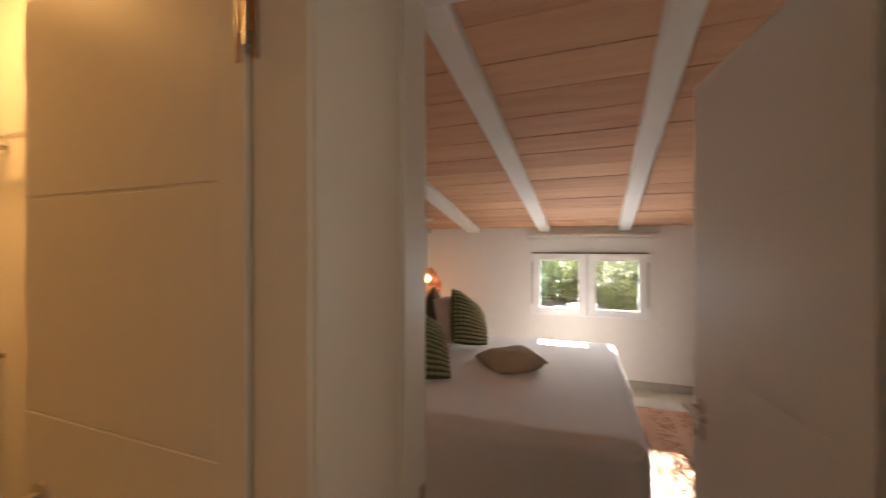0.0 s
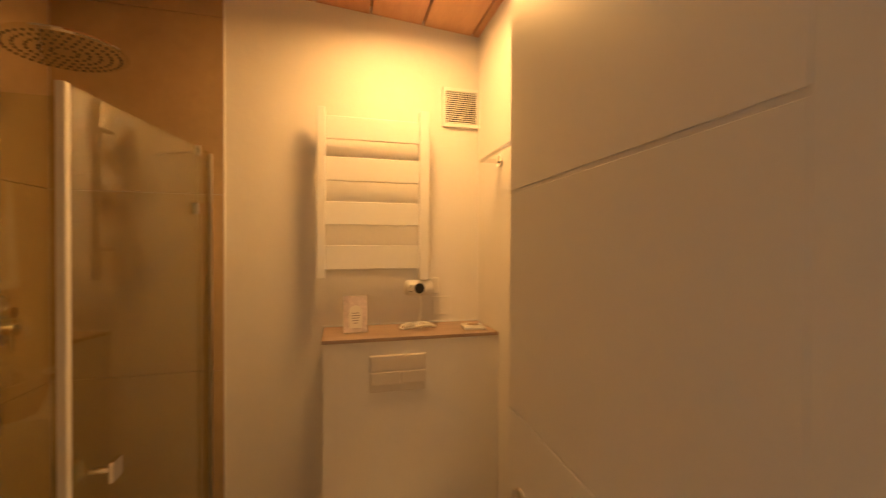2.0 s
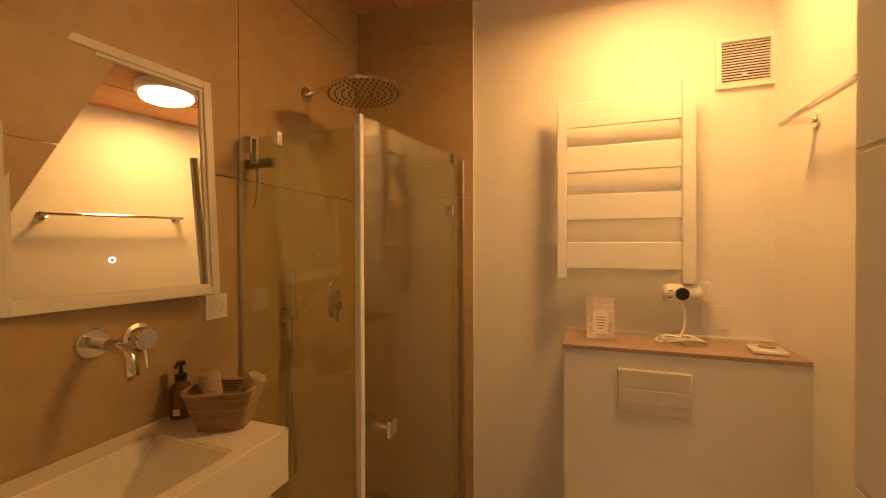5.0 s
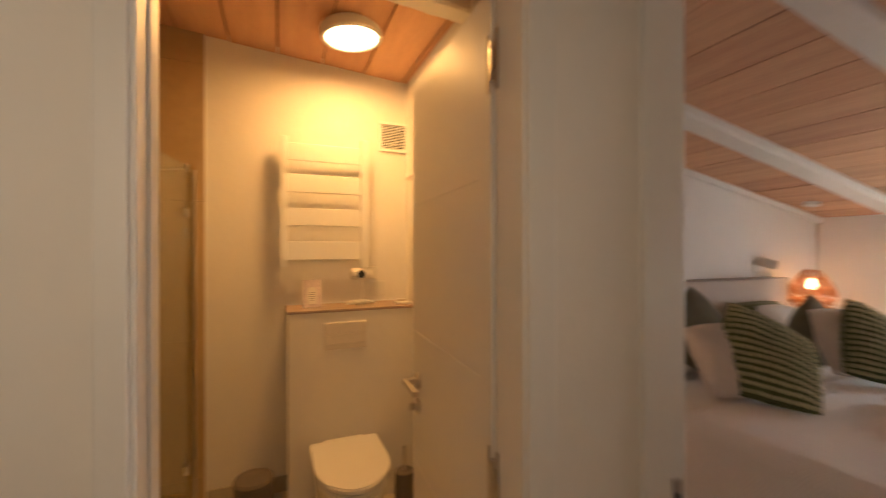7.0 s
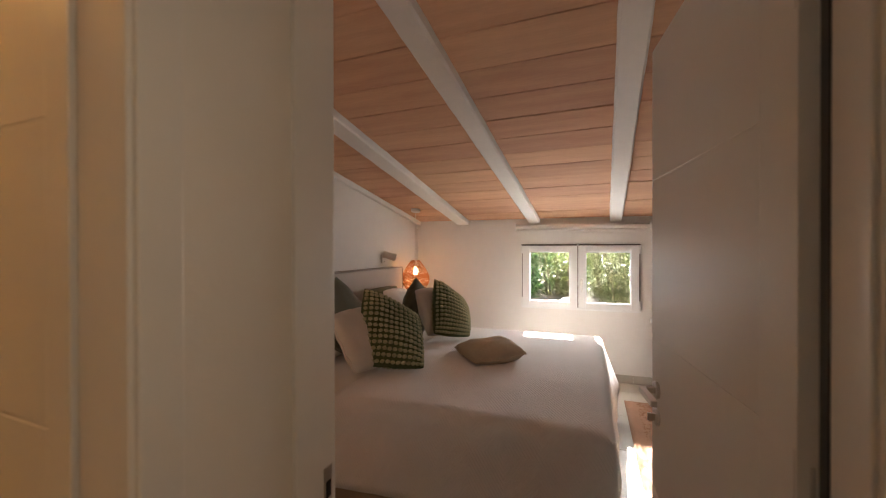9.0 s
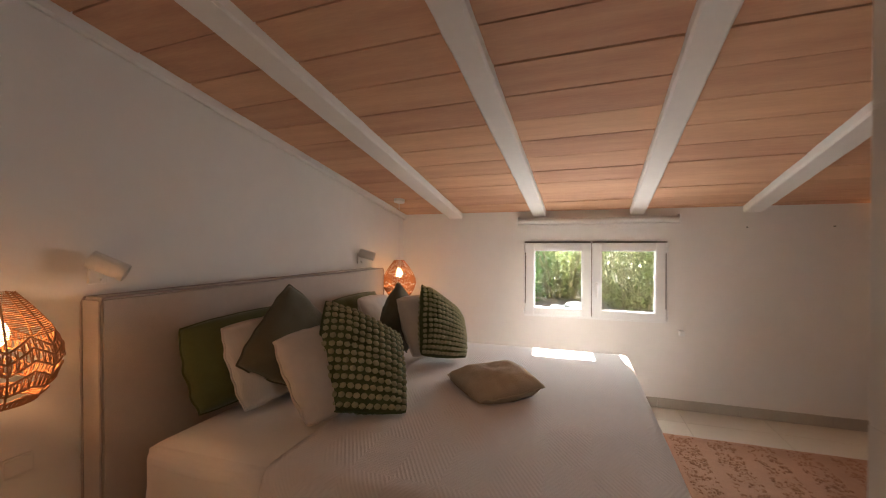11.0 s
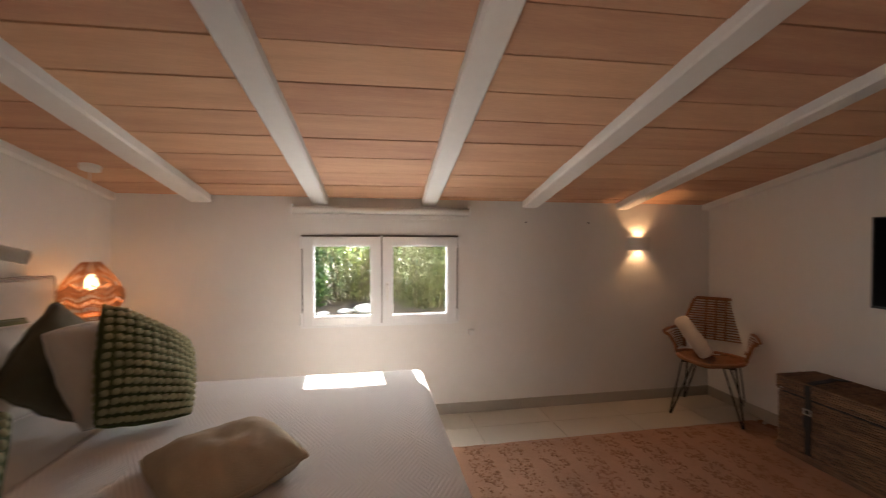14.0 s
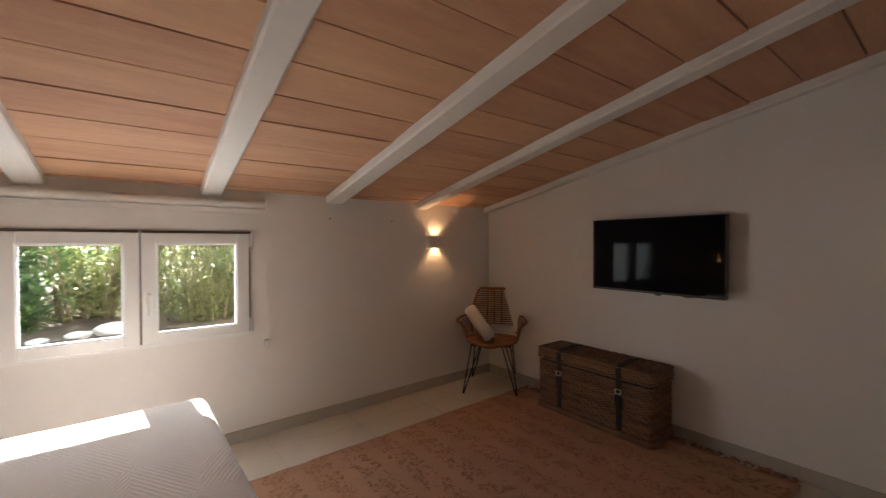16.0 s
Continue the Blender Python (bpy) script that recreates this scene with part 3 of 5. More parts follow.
# ---- cushions ----
def cushion(name, tl, tr, br, bl, puff, material, label, seed, pull=0.015, tufts=False, seam=None):
    """A soft cushion between four corners, puffed to both sides, with slack edges and creases."""
    tl, tr, br, bl = (Vector(p) for p in (tl, tr, br, bl))
    c = (tl + tr + br + bl) / 4
    nrm = ((tr - bl).cross(tl - br)).normalized()
    root = thing(name, tuple(c), 0, label, "cushion", "cushions on the bed")
    n = 26
    bm = bmesh.new()

    def at(u, v, s):
        a, b = 2 * u - 1, 2 * v - 1
        ua = 0.5 + 0.5 * a * (1 - pull * (1 - b * b) * abs(a))
        va = 0.5 + 0.5 * b * (1 - pull * (1 - a * a) * abs(b))
        k = 0.5 * 0.085 * (a * b) ** 2
        ua, va = ua - k * a, va - k * b
        p = (bl * (1 - ua) + br * ua) * (1 - va) + (tl * (1 - ua) + tr * ua) * va
        f = max(0.0, (1 - abs(a) ** 2.6)) ** 0.55 * max(0.0, (1 - abs(b) ** 2.6)) ** 0.55
        k = 1.22 + 0.24 * noise.noise((u * 3 + seed, v * 3, s)) + 0.09 * noise.noise((u * 9, v * 9 + seed, s))
        rim = (1 - f) * 0.017 * noise.noise((u * 6 + seed, v * 7, 2.0))
        return p - c + nrm * (s * puff * f * k + rim)

    rows = {}
    for s in (1, -1):
        for i in range(n + 1):
            for j in range(n + 1):
                edge = i in (0, n) or j in (0, n)
                if edge and s == -1:
                    rows[(s, i, j)] = rows[(1, i, j)]
                else:
                    rows[(s, i, j)] = bm.verts.new(at(i / n, j / n, s))
        for i in range(n):
            for j in range(n):
                bm.faces.new([rows[(s, a, b)] for a, b in ((i, j), (i + 1, j), (i + 1, j + 1), (i, j + 1))])
    part("cover", bm, material, root, smooth=True)
    bm = bmesh.new()
    loop = [rows_uv for rows_uv in [(i / n, 0) for i in range(n)] + [(1, j / n) for j in range(n)] + [(1 - i / n, 1) for i in range(n)] + [(0, 1 - j / n) for j in range(n)]]
    tube(bm, [at(u, v, 1) for u, v in loop], 0.0045 if not tufts else 0.006, 6, closed=True)
    part("seam", bm, seam or material, root, smooth=True)
    if tufts:
        bm = bmesh.new()
        m1, m2 = 13, 14
        for s in (1, -1):
            for i in range(m1):
                for j in range(m2):
                    u, v = (i + 0.5) / m1, (j + 0.5) / m2
                    p = at(u, v, s)
                    du, dv = at(min(1, u + 0.01), v, s) - p, at(u, min(1, v + 0.01), s) - p
                    if du.length < 1e-6 or dv.length < 1e-6:
                        continue
                    du.normalize()
                    dv.normalize()
                    w = (du.cross(dv)).normalized() * (1 if du.cross(dv).dot(nrm * s) > 0 else -1)
                    r = bmesh.ops.create_icosphere(bm, subdivisions=1, radius=1.0)
                    sx, sy = 0.0172, 0.0146
                    mm = Matrix((du * sx, dv * sy, w * 0.0098)).transposed().to_4x4()
                    bmesh.ops.transform(bm, matrix=Matrix.Translation(p + w * 0.001) @ mm, verts=r["verts"])
        tagged(part("tuft_weave", bm, M_TUFT, root, "pale raised tufts in rows", smooth=True), kind="stuff")
    return root


cushion("pillow", (-1.752, 2.002, 1.024), (-1.690, 2.660, 1.050), (-1.560, 2.620, 0.655), (-1.575, 1.959, 0.645), 0.075, M_OLIVE, "olive green cotton pillow leaning on the headboard", 1)
cushion("pillow", (-1.64, 3.02, 1.02), (-1.62, 3.64, 1.02), (-1.52, 3.62, 0.655), (-1.54, 3.00, 0.655), 0.07, M_OLIVE, "olive green cotton pillow half hidden behind others", 2)
cushion("cushion", (-1.577, 2.071, 1.026), (-1.550, 2.580, 1.020), (-1.430, 2.600, 0.650), (-1.424, 2.061, 0.645), 0.06, M_RIB, "cream ribbed cushion leaning on the green pillow", 3)
cushion("cushion", (-1.52, 3.16, 1.02), (-1.50, 3.58, 1.00), (-1.38, 3.56, 0.65), (-1.40, 3.16, 0.65), 0.06, M_RIB, "cream cushion leaning back on the bed", 4)
cushion("cushion", (-1.471, 2.417, 1.212), (-1.400, 2.740, 0.880), (-1.300, 2.420, 0.620), (-1.469, 2.037, 0.856), 0.065, M_MOSS, "dark moss green cushion standing on its corner", 5)
cushion("cushion", (-1.225, 3.22, 1.15), (-1.21, 3.52, 0.88), (-1.16, 3.23, 0.625), (-1.25, 2.95, 0.87), 0.06, M_MOSS, "dark moss green cushion standing on its corner", 6)
cushion("cushion", (-1.296, 2.078, 0.985), (-1.230, 2.480, 1.000), (-1.020, 2.460, 0.645), (-1.071, 2.037, 0.645), 0.065, M_CREAM, "plain cream linen cushion, slumped", 7)
cushion("cushion", (-1.17, 3.05, 1.05), (-1.05, 3.40, 1.04), (-0.92, 3.38, 0.645), (-1.07, 3.10, 0.645), 0.06, M_CREAM, "plain cream linen cushion", 8)
cushion("cushion", (-1.219, 2.356, 1.143), (-0.959, 2.702, 0.897), (-0.741, 2.299, 0.645), (-1.137, 2.138, 0.672), 0.075, M_WEAVE, "green cushion with rows of pale woven tufts", 9, 0.03, True)
cushion("cushion", (-1.04, 3.17, 1.15), (-0.85, 3.50, 0.895), (-0.725, 3.20, 0.650), (-0.985, 3.02, 0.685), 0.07, M_WEAVE, "green cushion with rows of pale woven tufts", 10, 0.03, True)
cushion("cushion", (-0.773, 2.868, 0.648), (-0.403, 3.006, 0.707), (-0.184, 2.731, 0.685), (-0.482, 2.509, 0.647), 0.062, M_SAND, "flat sand-coloured linen cushion lying on the coverlet", 11)



# ---- lamps of the bedroom ----
def pendant(x, y, ztop, seed):
    root = thing("pendant_lamp", (x, y, ztop), 0, "egg-shaped pendant lamp woven from brown string, lit", "pendant lamp", "pendants beside the bed")
    prof = [(0.042, 0.0), (0.085, -0.055), (0.122, -0.11), (0.147, -0.17), (0.150, -0.21), (0.135, -0.26), (0.105, -0.31), (0.085, -0.325)]

    def rad(z):
        for (r0, z0), (r1, z1) in zip(prof, prof[1:]):
            if z1 <= z <= z0:
                return r0 + (r1 - r0) * (z0 - z) / (z0 - z1)
        return prof[-1][0]

    ribs, seg = 8, 64

    def pt(a, z, grow=1.0):
        return (rad(z) * grow * math.cos(a), rad(z) * grow * math.sin(a), z)

    for k in range(ribs):
        bm = bmesh.new()
        a = 2 * math.pi * k / ribs + seed
        tube(bm, [pt(a, -0.325 * i / 24) for i in range(25)], 0.0032, 6)
        part("rib", bm, M_STRING, root, smooth=True)
    bm = bmesh.new()
    z = -0.002
    while z > -0.125:
        tube(bm, [pt(2 * math.pi * i / seg, z) for i in range(seg)], 0.0019, 4, closed=True)
        z -= 0.0058
    tagged(part("string_winding", bm, M_STRING, root, "close rings of string"), kind="stuff")
    nz = lambda a, base, amp: base + amp * (1 - abs((a * ribs / (2 * math.pi)) % 1.0 * 2 - 1))
    bands = [(-0.160, 0.035), (-0.190, 0.035), (-0.222, 0.030), (-0.250, 0.028), (-0.282, 0.015), (-0.305, 0.010), (-0.324, 0.0)]
    for base, amp in bands:
        bm = bmesh.new()
        tube(bm, [pt(2 * math.pi * i / 96 + seed, nz(2 * math.pi * i / 96, base, amp)) for i in range(96)], 0.0034, 5, closed=True)
        part("band_ring", bm, M_STRING, root, smooth=True)
    bm = bmesh.new()
    for (b0, a0), (b1, a1) in (bands[0:2], bands[1:3], bands[3:5], bands[5:7]):
        for i in range(120):
            a = 2 * math.pi * i / 120
            e = a + (0.018 if i % 2 else -0.018)
            tube(bm, [pt(a + seed, nz(a, b0, a0)), pt(e + seed, nz(a, b1, a1))], 0.0022, 4)
    tagged(part("lacing", bm, M_STRING, root, "zigzag string lacing"), kind="stuff")
    bm = bmesh.new()
    cyl(bm, (0, 0, 0), (0, 0, ceil_z(y) - ztop - 0.02), 0.0025, seg=8)
    part("cord", bm, M_LAMPW, root, "white cord")
    bm = bmesh.new()
    lathe(bm, [(0.0, 0.0), (0.048, 0.0), (0.05, 0.004), (0.05, 0.026), (0.0, 0.026)], 24, pose(0, 0, ceil_z(y) - ztop - 0.026, math.degrees(math.atan(-SLOPE)), 0, 0))
    part("ceiling_rose", bm, M_LAMPW, root, "white ceiling rose")
    bm = bmesh.new()
    cyl(bm, (0, 0, 0.0), (0, 0, -0.07), 0.017)
    part("socket", bm, M_LAMPW, root)
    bm = bmesh.new()
    lathe(bm, [(0.013, -0.07), (0.018, -0.085), (0.029, -0.105), (0.032, -0.125), (0.027, -0.145), (0.014, -0.157), (0.0, -0.16)], 16)
    part("light_bulb", bm, M_BULB, root, "lit bulb", smooth=True)
    bulb("pendant_light", (x, y, ztop - 0.185), 0.22, (1.0, 0.50, 0.20), 0.02)


pendant(-1.587, 4.018, 1.250, 0.2)
pendant(-1.668, 1.398, 1.248, 0.55)


def reading_lamp(y, z, aim):
    x = wl(y)
    root = thing("reading_lamp", (x, y, z), math.degrees(math.atan(-0.05)), "white swivel reading lamp on the wall, off", "wall lamp", "reading lamps")
    part("wall_plate", bx(0, 0.012, -0.032, 0.032, -0.045, 0.045, bevel=0.003), M_LAMPW, root)
    bm = bmesh.new()
    tube(bm, [(0.01, 0, 0.025), (0.06, 0, 0.025)], 0.008, 10)
    part("arm", bm, M_LAMPW, root)
    bm = bmesh.new()
    d = Vector(aim).normalized()
    c = Vector((0.075, 0.0, 0.03))
    p0, p1 = c - d * 0.06, c + d * 0.068
    cyl(bm, p0, p1, 0.036, seg=24, caps=False)
    cyl(bm, p1, p0 + d * 0.004, 0.0335, seg=24, caps=False)
    cyl(bm, p0, p0 + d * 0.004, 0.036, seg=24)
    part("shade", bm, M_LAMPW, root, "white cylinder shade")
    bm = bmesh.new()
    cyl(bm, (0.012, 0.012, -0.03), (0.02, 0.012, -0.03), 0.008, seg=12)
    part("switch", bm, M_LAMPW, root)


reading_lamp(1.80, 1.275, (0.55, 0.62, -0.45))
reading_lamp(3.70, 1.275, (0.8, 0.3, -0.25))


def socket_face(root, y, z, size=0.082, flip=1):
    """A round socket inset on the +x side of a plate."""
    bm = bmesh.new()
    lathe(bm, [(0.0205, 0.0), (0.0205, 0.0012), (0.0195, 0.0012), (0.0185, -0.010), (0.0, -0.010)], 24, pose(0.0085, y, z, 0, 90, 0))
    part("socket", bm, M_LAMPW, root)
    for s in (-1, 1):
        bm = bmesh.new()
        cyl(bm, (-0.0015, y + s * 0.0095, z), (0.002, y + s * 0.0095, z), 0.0028, seg=8)
        part("hole", bm, M_BLACK, root)


def wall_socket(m, gangs=1, blanks=0, w=0.082, h=0.082, label="white wall socket"):
    root = thing("wall_socket", label=label, category="socket", m=m)
    n = gangs + blanks
    part("plate", bx(0, 0.008, -w * n / 2, w * n / 2, -h / 2, h / 2, bevel=0.002), M_LAMPW, root)
    for i in range(gangs):
        socket_face(root, -w * n / 2 + w * (i + 0.5), 0)
    for i in range(gangs, n):
        y = -w * n / 2 + w * (i + 0.5)
        part("rocker", bx(0.006, 0.011, y - w * 0.46, y + w * 0.46, -h * 0.4, h * 0.4, bevel=0.002), M_LAMPW, root)


wall_socket(pose(wl(1.475), 1.475, 0.612, 0, 0, math.degrees(math.atan(-0.05))), 2, 1, 0.084, 0.07, "white double socket with a switch beside the bed")

# up and down wall light
SC = thing("wall_light", (2.255, W_Y, 1.355), 0, "white half-round wall light shining up and down", "wall lamp")
bm = bmesh.new()
n = 20
for i in range(n):
    a0, a1 = math.pi * i / n, math.pi * (i + 1) / n
    q = []
    for a in (a0, a1):
        q.append((0.098 * math.cos(a), -0.088 * math.sin(a)))
    ins = [(x * 0.95, y * 0.95) for x, y in q]
    for za, zb in ((-0.055, 0.055),):
        v = [bm.verts.new((*p, z)) for p in (q[0], q[1], ins[1], ins[0]) for z in (za, zb)]
        bm.faces.new((v[0], v[2], v[3], v[1]))
        bm.faces.new((v[4], v[6], v[7], v[5]))
        bm.faces.new((v[0], v[2], v[4], v[6]))
        bm.faces.new((v[1], v[3], v[5], v[7]))
bmesh.ops.remove_doubles(bm, verts=bm.verts[:], dist=1e-5)
part("shade", bm, M_LAMPW, SC)
part("mount", bx(-0.03, 0.03, -0.02, 0, -0.03, 0.03), M_LAMPW, SC)
bm = bmesh.new()
cyl(bm, (0, -0.042, -0.012), (0, -0.042, 0.012), 0.018)
part("light_bulb", bm, M_BULB, SC, "small lit bulb")
for sgn in (1, -1):
    sp = new("wall_light_beam", bpy.data.lights.new("wall_light_beam", "SPOT"))
    sp.data.energy, sp.data.color, sp.data.spot_size, sp.data.spot_blend, sp.data.shadow_soft_size = 0.33, (1.0, 0.56, 0.27), radians(105), 0.5, 0.012
    sp.matrix_world = look((2.255, W_Y - 0.042, 1.355 + sgn * 0.018), (2.255, W_Y - 0.03, 1.355 + sgn * 1.0))

SD = thing("smoke_detector", (-0.592, 1.307, ceil_z(1.307)), 0, "round white smoke detector on the clay ceiling beside a beam", "detector")
bm = bmesh.new()
lathe(bm, [(0.0, -0.04), (0.035, -0.04), (0.05, -0.03), (0.055, -0.012), (0.055, 0.012), (0.0, 0.012)], 28)
part("body", bm, M_LAMPW, SD, smooth=True)

# ---- television ----
TV = thing("television", (slant(XR, 2.82) - 0.052, 2.818, 1.25), math.degrees(math.atan2(-SKEW, 1)), "flat black television on the white wall, switched off", "television")
part("back_case", bx(-0.012, 0.030, -0.444, 0.444, -0.262, 0.262, bevel=0.006), M_BLACK, TV)
part("screen", bx(-0.0165, -0.0125, -0.438, 0.438, -0.250, 0.257), M_SCREEN, TV, "glossy dark screen")
bm = bmesh.new()
for a in ((-0.447, -0.438, -0.264, 0.264), (0.438, 0.447, -0.264, 0.264), (-0.438, 0.438, 0.257, 0.264), (-0.438, 0.438, -0.264, -0.250)):
    box(bm, -0.019, -0.010, a[0], a[1], a[2], a[3])
part("bezel", bm, M_BLACK, TV)
part("wall_mount", bx(0.030, 0.094, -0.15, 0.15, -0.1, 0.1), M_IRON, TV)
part("sensor", bx(-0.017, -0.004, -0.06, -0.02, -0.274, -0.263, bevel=0.002), M_BLACK, TV)
part("cable_tag", bx(0.012, 0.02, -0.24, -0.19, -0.275, -0.262, bevel=0.002), M_CANE, TV)


# ---- wicker chest ----
def weave_wall(bm, outline, z0, z1, pitch, r, stake, amp, seed):
    """Strands woven round stakes along a closed rounded outline."""
    rr = random.Random(seed)
    pts, total = [], 0.0
    n = len(outline)
    for i in range(n):
        a, b = Vector(outline[i]), Vector(outline[(i + 1) % n])
        k = max(1, round((b - a).length / (stake / 2)))
        nrm = Vector(((b - a).y, -(b - a).x)).normalized()
        for j in range(k):
            pts.append((a.lerp(b, j / k), nrm))
    z, row = z0, 0
    while z < z1:
        path = []
        for i, (p, nrm) in enumerate(pts):
            s = amp * (1 if ((i // 1) + row) % 4 < 2 else -1) * (1 if row % 2 else -1)
            q = p + nrm * (s + rr.uniform(-0.001, 0.001))
            path.append((q.x, q.y, z + rr.uniform(-0.0018, 0.0018)))
        tube(bm, path, r, 5, closed=True)
        z += pitch
        row += 1


CH = thing("wicker_chest", (slant(2.80, 3.147), 3.147, 0.022), math.degrees(math.atan2(-SKEW, 1)), "brown wicker trunk with black leather straps, closed", "chest")
hw, hl, hh = 0.150, 0.445, 0.385
outl = [(-hw, hl), (-hw, -hl), (hw, -hl), (hw, hl)][::-1]


def rounded(hx, hy, r, k=4):
    out = []
    for cx, cy, a0 in ((hx - r, hy - r, 0), (-hx + r, hy - r, 90), (-hx + r, -hy + r, 180), (hx - r, -hy + r, 270)):
        for i in range(k + 1):
            a = radians(a0 + 90 * i / k)
            out.append((cx + r * math.cos(a), cy + r * math.sin(a)))
    return out[::-1]


# added near-black core: its colour gives the shade between the strands
part("dark_core", bx(-hw + 0.012, hw - 0.012, -hl + 0.012, hl - 0.012, 0.0, hh, bevel=0.01), M_STRAP, CH, "near-black core standing in for the shade between strands")
bm = bmesh.new()
weave_wall(bm, rounded(hw, hl, 0.025), 0.035, hh, 0.0125, 0.0062, 0.034, 0.0035, 1)
tagged(part("woven_body", bm, M_WICKER, CH, "woven grey-brown willow", smooth=True), kind="stuff")
bm = bmesh.new()
for i in range(3):
    tube(bm, [(x * 1.02, y * 1.01, 0.008 + i * 0.012) for x, y in rounded(hw + 0.006, hl + 0.006, 0.03)], 0.0085, 6, closed=True)
part("base_rim", bm, M_WICKER, CH, smooth=True)
# the lid's core is dark for the same shaded gaps
lid = part("lid_core", bx(-hw - 0.0, hw, -hl, hl, hh + 0.008, hh + 0.090, bevel=0.03, seg=3), M_STRAP, CH)
bm = bmesh.new()
weave_wall(bm, rounded(hw + 0.010, hl + 0.010, 0.03), hh + 0.016, hh + 0.092, 0.0125, 0.0064, 0.034, 0.0035, 2)
tagged(part("lid_side", bm, M_WICKER, lid, "woven rim of the lid", smooth=True), kind="stuff")
bm = bmesh.new()
rr = random.Random(8)
y = -hl + 0.004
row = 0
while y < hl:
    path = []
    for i in range(17):
        x = -hw - 0.004 + (2 * hw + 0.008) * i / 16
        edge = max(0.0, abs(x) - hw + 0.03) / 0.03
        path.append((x, y + rr.uniform(-0.0012, 0.0012), hh + 0.092 + 0.003 * (1 if (i // 2 + row) % 2 else -1) - 0.012 * edge ** 2))
    tube(bm, path, 0.0062, 5)
    y += 0.0125
    row += 1
tagged(part("lid_top", bm, M_WICKER, lid, "woven top of the lid", smooth=True), kind="stuff")
for yy in (-0.235, 0.245):
    bm = bmesh.new()
    w = 0.017
    prof = [(-hw - 0.010, 0.05), (-hw - 0.012, hh - 0.02), (-hw - 0.020, hh + 0.05), (-hw - 0.014, hh + 0.092), (-hw + 0.03, hh + 0.103), (-0.04, hh + 0.107), (0.02, hh + 0.118), (0.06, hh + 0.112), (hw - 0.03, hh + 0.104)]
    for (x0, z0), (x1, z1) in zip(prof, prof[1:]):
        d = Vector((x1 - x0, 0, z1 - z0)).normalized()
        nn = Vector((-d.z, 0, d.x)) * 0.0035
        v = [bm.verts.new(Vector((x, yy + s * w, z)) + nn * k) for k in (1, -1) for x, z in ((x0, z0), (x1, z1)) for s in (-1, 1)]
        for f in ((0, 1, 3, 2), (4, 6, 7, 5), (0, 2, 6, 4), (1, 5, 7, 3), (0, 4, 5, 1), (2, 3, 7, 6)):
            bm.faces.new([v[i] for i in f])
    strap = part("strap", bm, M_STRAP, CH, "black leather strap")
    bm = bmesh.new()
    for a in ((-0.022, 0.022, 0.0, 0.005), (-0.022, 0.022, 0.030, 0.035), (-0.022, -0.017, 0.005, 0.030), (0.017, 0.022, 0.005, 0.030)):
        box(bm, -hw - 0.024, -hw - 0.014, yy + a[0], yy + a[1], hh - 0.09 + a[2], hh - 0.09 + a[3])
    part("buckle", bm, M_STEEL, strap, "metal buckle")
    part("tab", bx(-hw - 0.022, -hw - 0.010, yy - 0.024, yy + 0.024, hh - 0.175, hh - 0.10, bevel=0.004), M_STRAP, strap)

# ---- rattan chair ----
CR = thing("rattan_chair", (2.665, 4.17, 0), -51.0, "brown rattan armchair on thin black hairpin legs", "chair")
SH = 0.435


def arc(fn, n=24):
    return [fn(i / n) for i in range(n + 1)]


seat_rim = lambda a, g=1.0: (0.235 * g * math.cos(a) * (1 + 0.08 * math.sin(a)), 0.225 * g * math.sin(a), SH + 0.02 - 0.02 * (g < 0.99) - 0.015 * abs(math.sin(a)))
bm = bmesh.new()
tube(bm, [seat_rim(2 * math.pi * i / 40) for i in range(40)], 0.012, 8, closed=True)
part("seat_rim", bm, M_RATTAN, CR, smooth=True)
for i in range(18):
    bm = bmesh.new()
    y = -0.21 + 0.42 * i / 17
    h = 0.235 * math.sqrt(max(0, 1 - (y / 0.228) ** 2))
    tube(bm, [(-h, y, SH + 0.004), (-h * 0.5, y, SH - 0.014), (0, y, SH - 0.02), (h * 0.5, y, SH - 0.014), (h, y, SH + 0.004)], 0.0085, 6)
    part("seat_cane", bm, M_RATTAN, CR, smooth=True)
# back frame, leaning away from the seat
yb = lambda z: 0.215 + 0.22 * (z - SH)
back = [(-0.215, yb(SH + 0.02), SH + 0.02), (-0.235, yb(0.62), 0.62), (-0.205, yb(0.74), 0.74), (-0.165, yb(0.86), 0.86), (-0.14, yb(0.885), 0.885), (0.14, yb(0.885), 0.885), (0.165, yb(0.86), 0.86), (0.205, yb(0.74), 0.74), (0.235, yb(0.62), 0.62), (0.215, yb(SH + 0.02), SH + 0.02)]
bm = bmesh.new()
tube(bm, back, 0.0125, 8)
part("back_frame", bm, M_RATTAN, CR, smooth=True)
for i in range(17):
    z = 0.545 + 0.0205 * i
    w = 0.228 if z < 0.63 else (0.228 - 0.063 * (z - 0.63) / 0.23)
    bm = bmesh.new()
    tube(bm, [(-w, yb(z), z), (-w * 0.5, yb(z) + 0.012, z), (0, yb(z) + 0.016, z), (w * 0.5, yb(z) + 0.012, z), (w, yb(z), z)], 0.0052, 6)
    part("back_slat", bm, M_RATTAN, CR, smooth=True)
for x in (-0.07, 0.0, 0.07):
    bm = bmesh.new()
    tube(bm, [(x, yb(0.54) + 0.012, 0.54), (x, yb(0.88) + 0.002, 0.88)], 0.008, 6)
    part("back_upright", bm, M_RATTAN, CR, smooth=True)
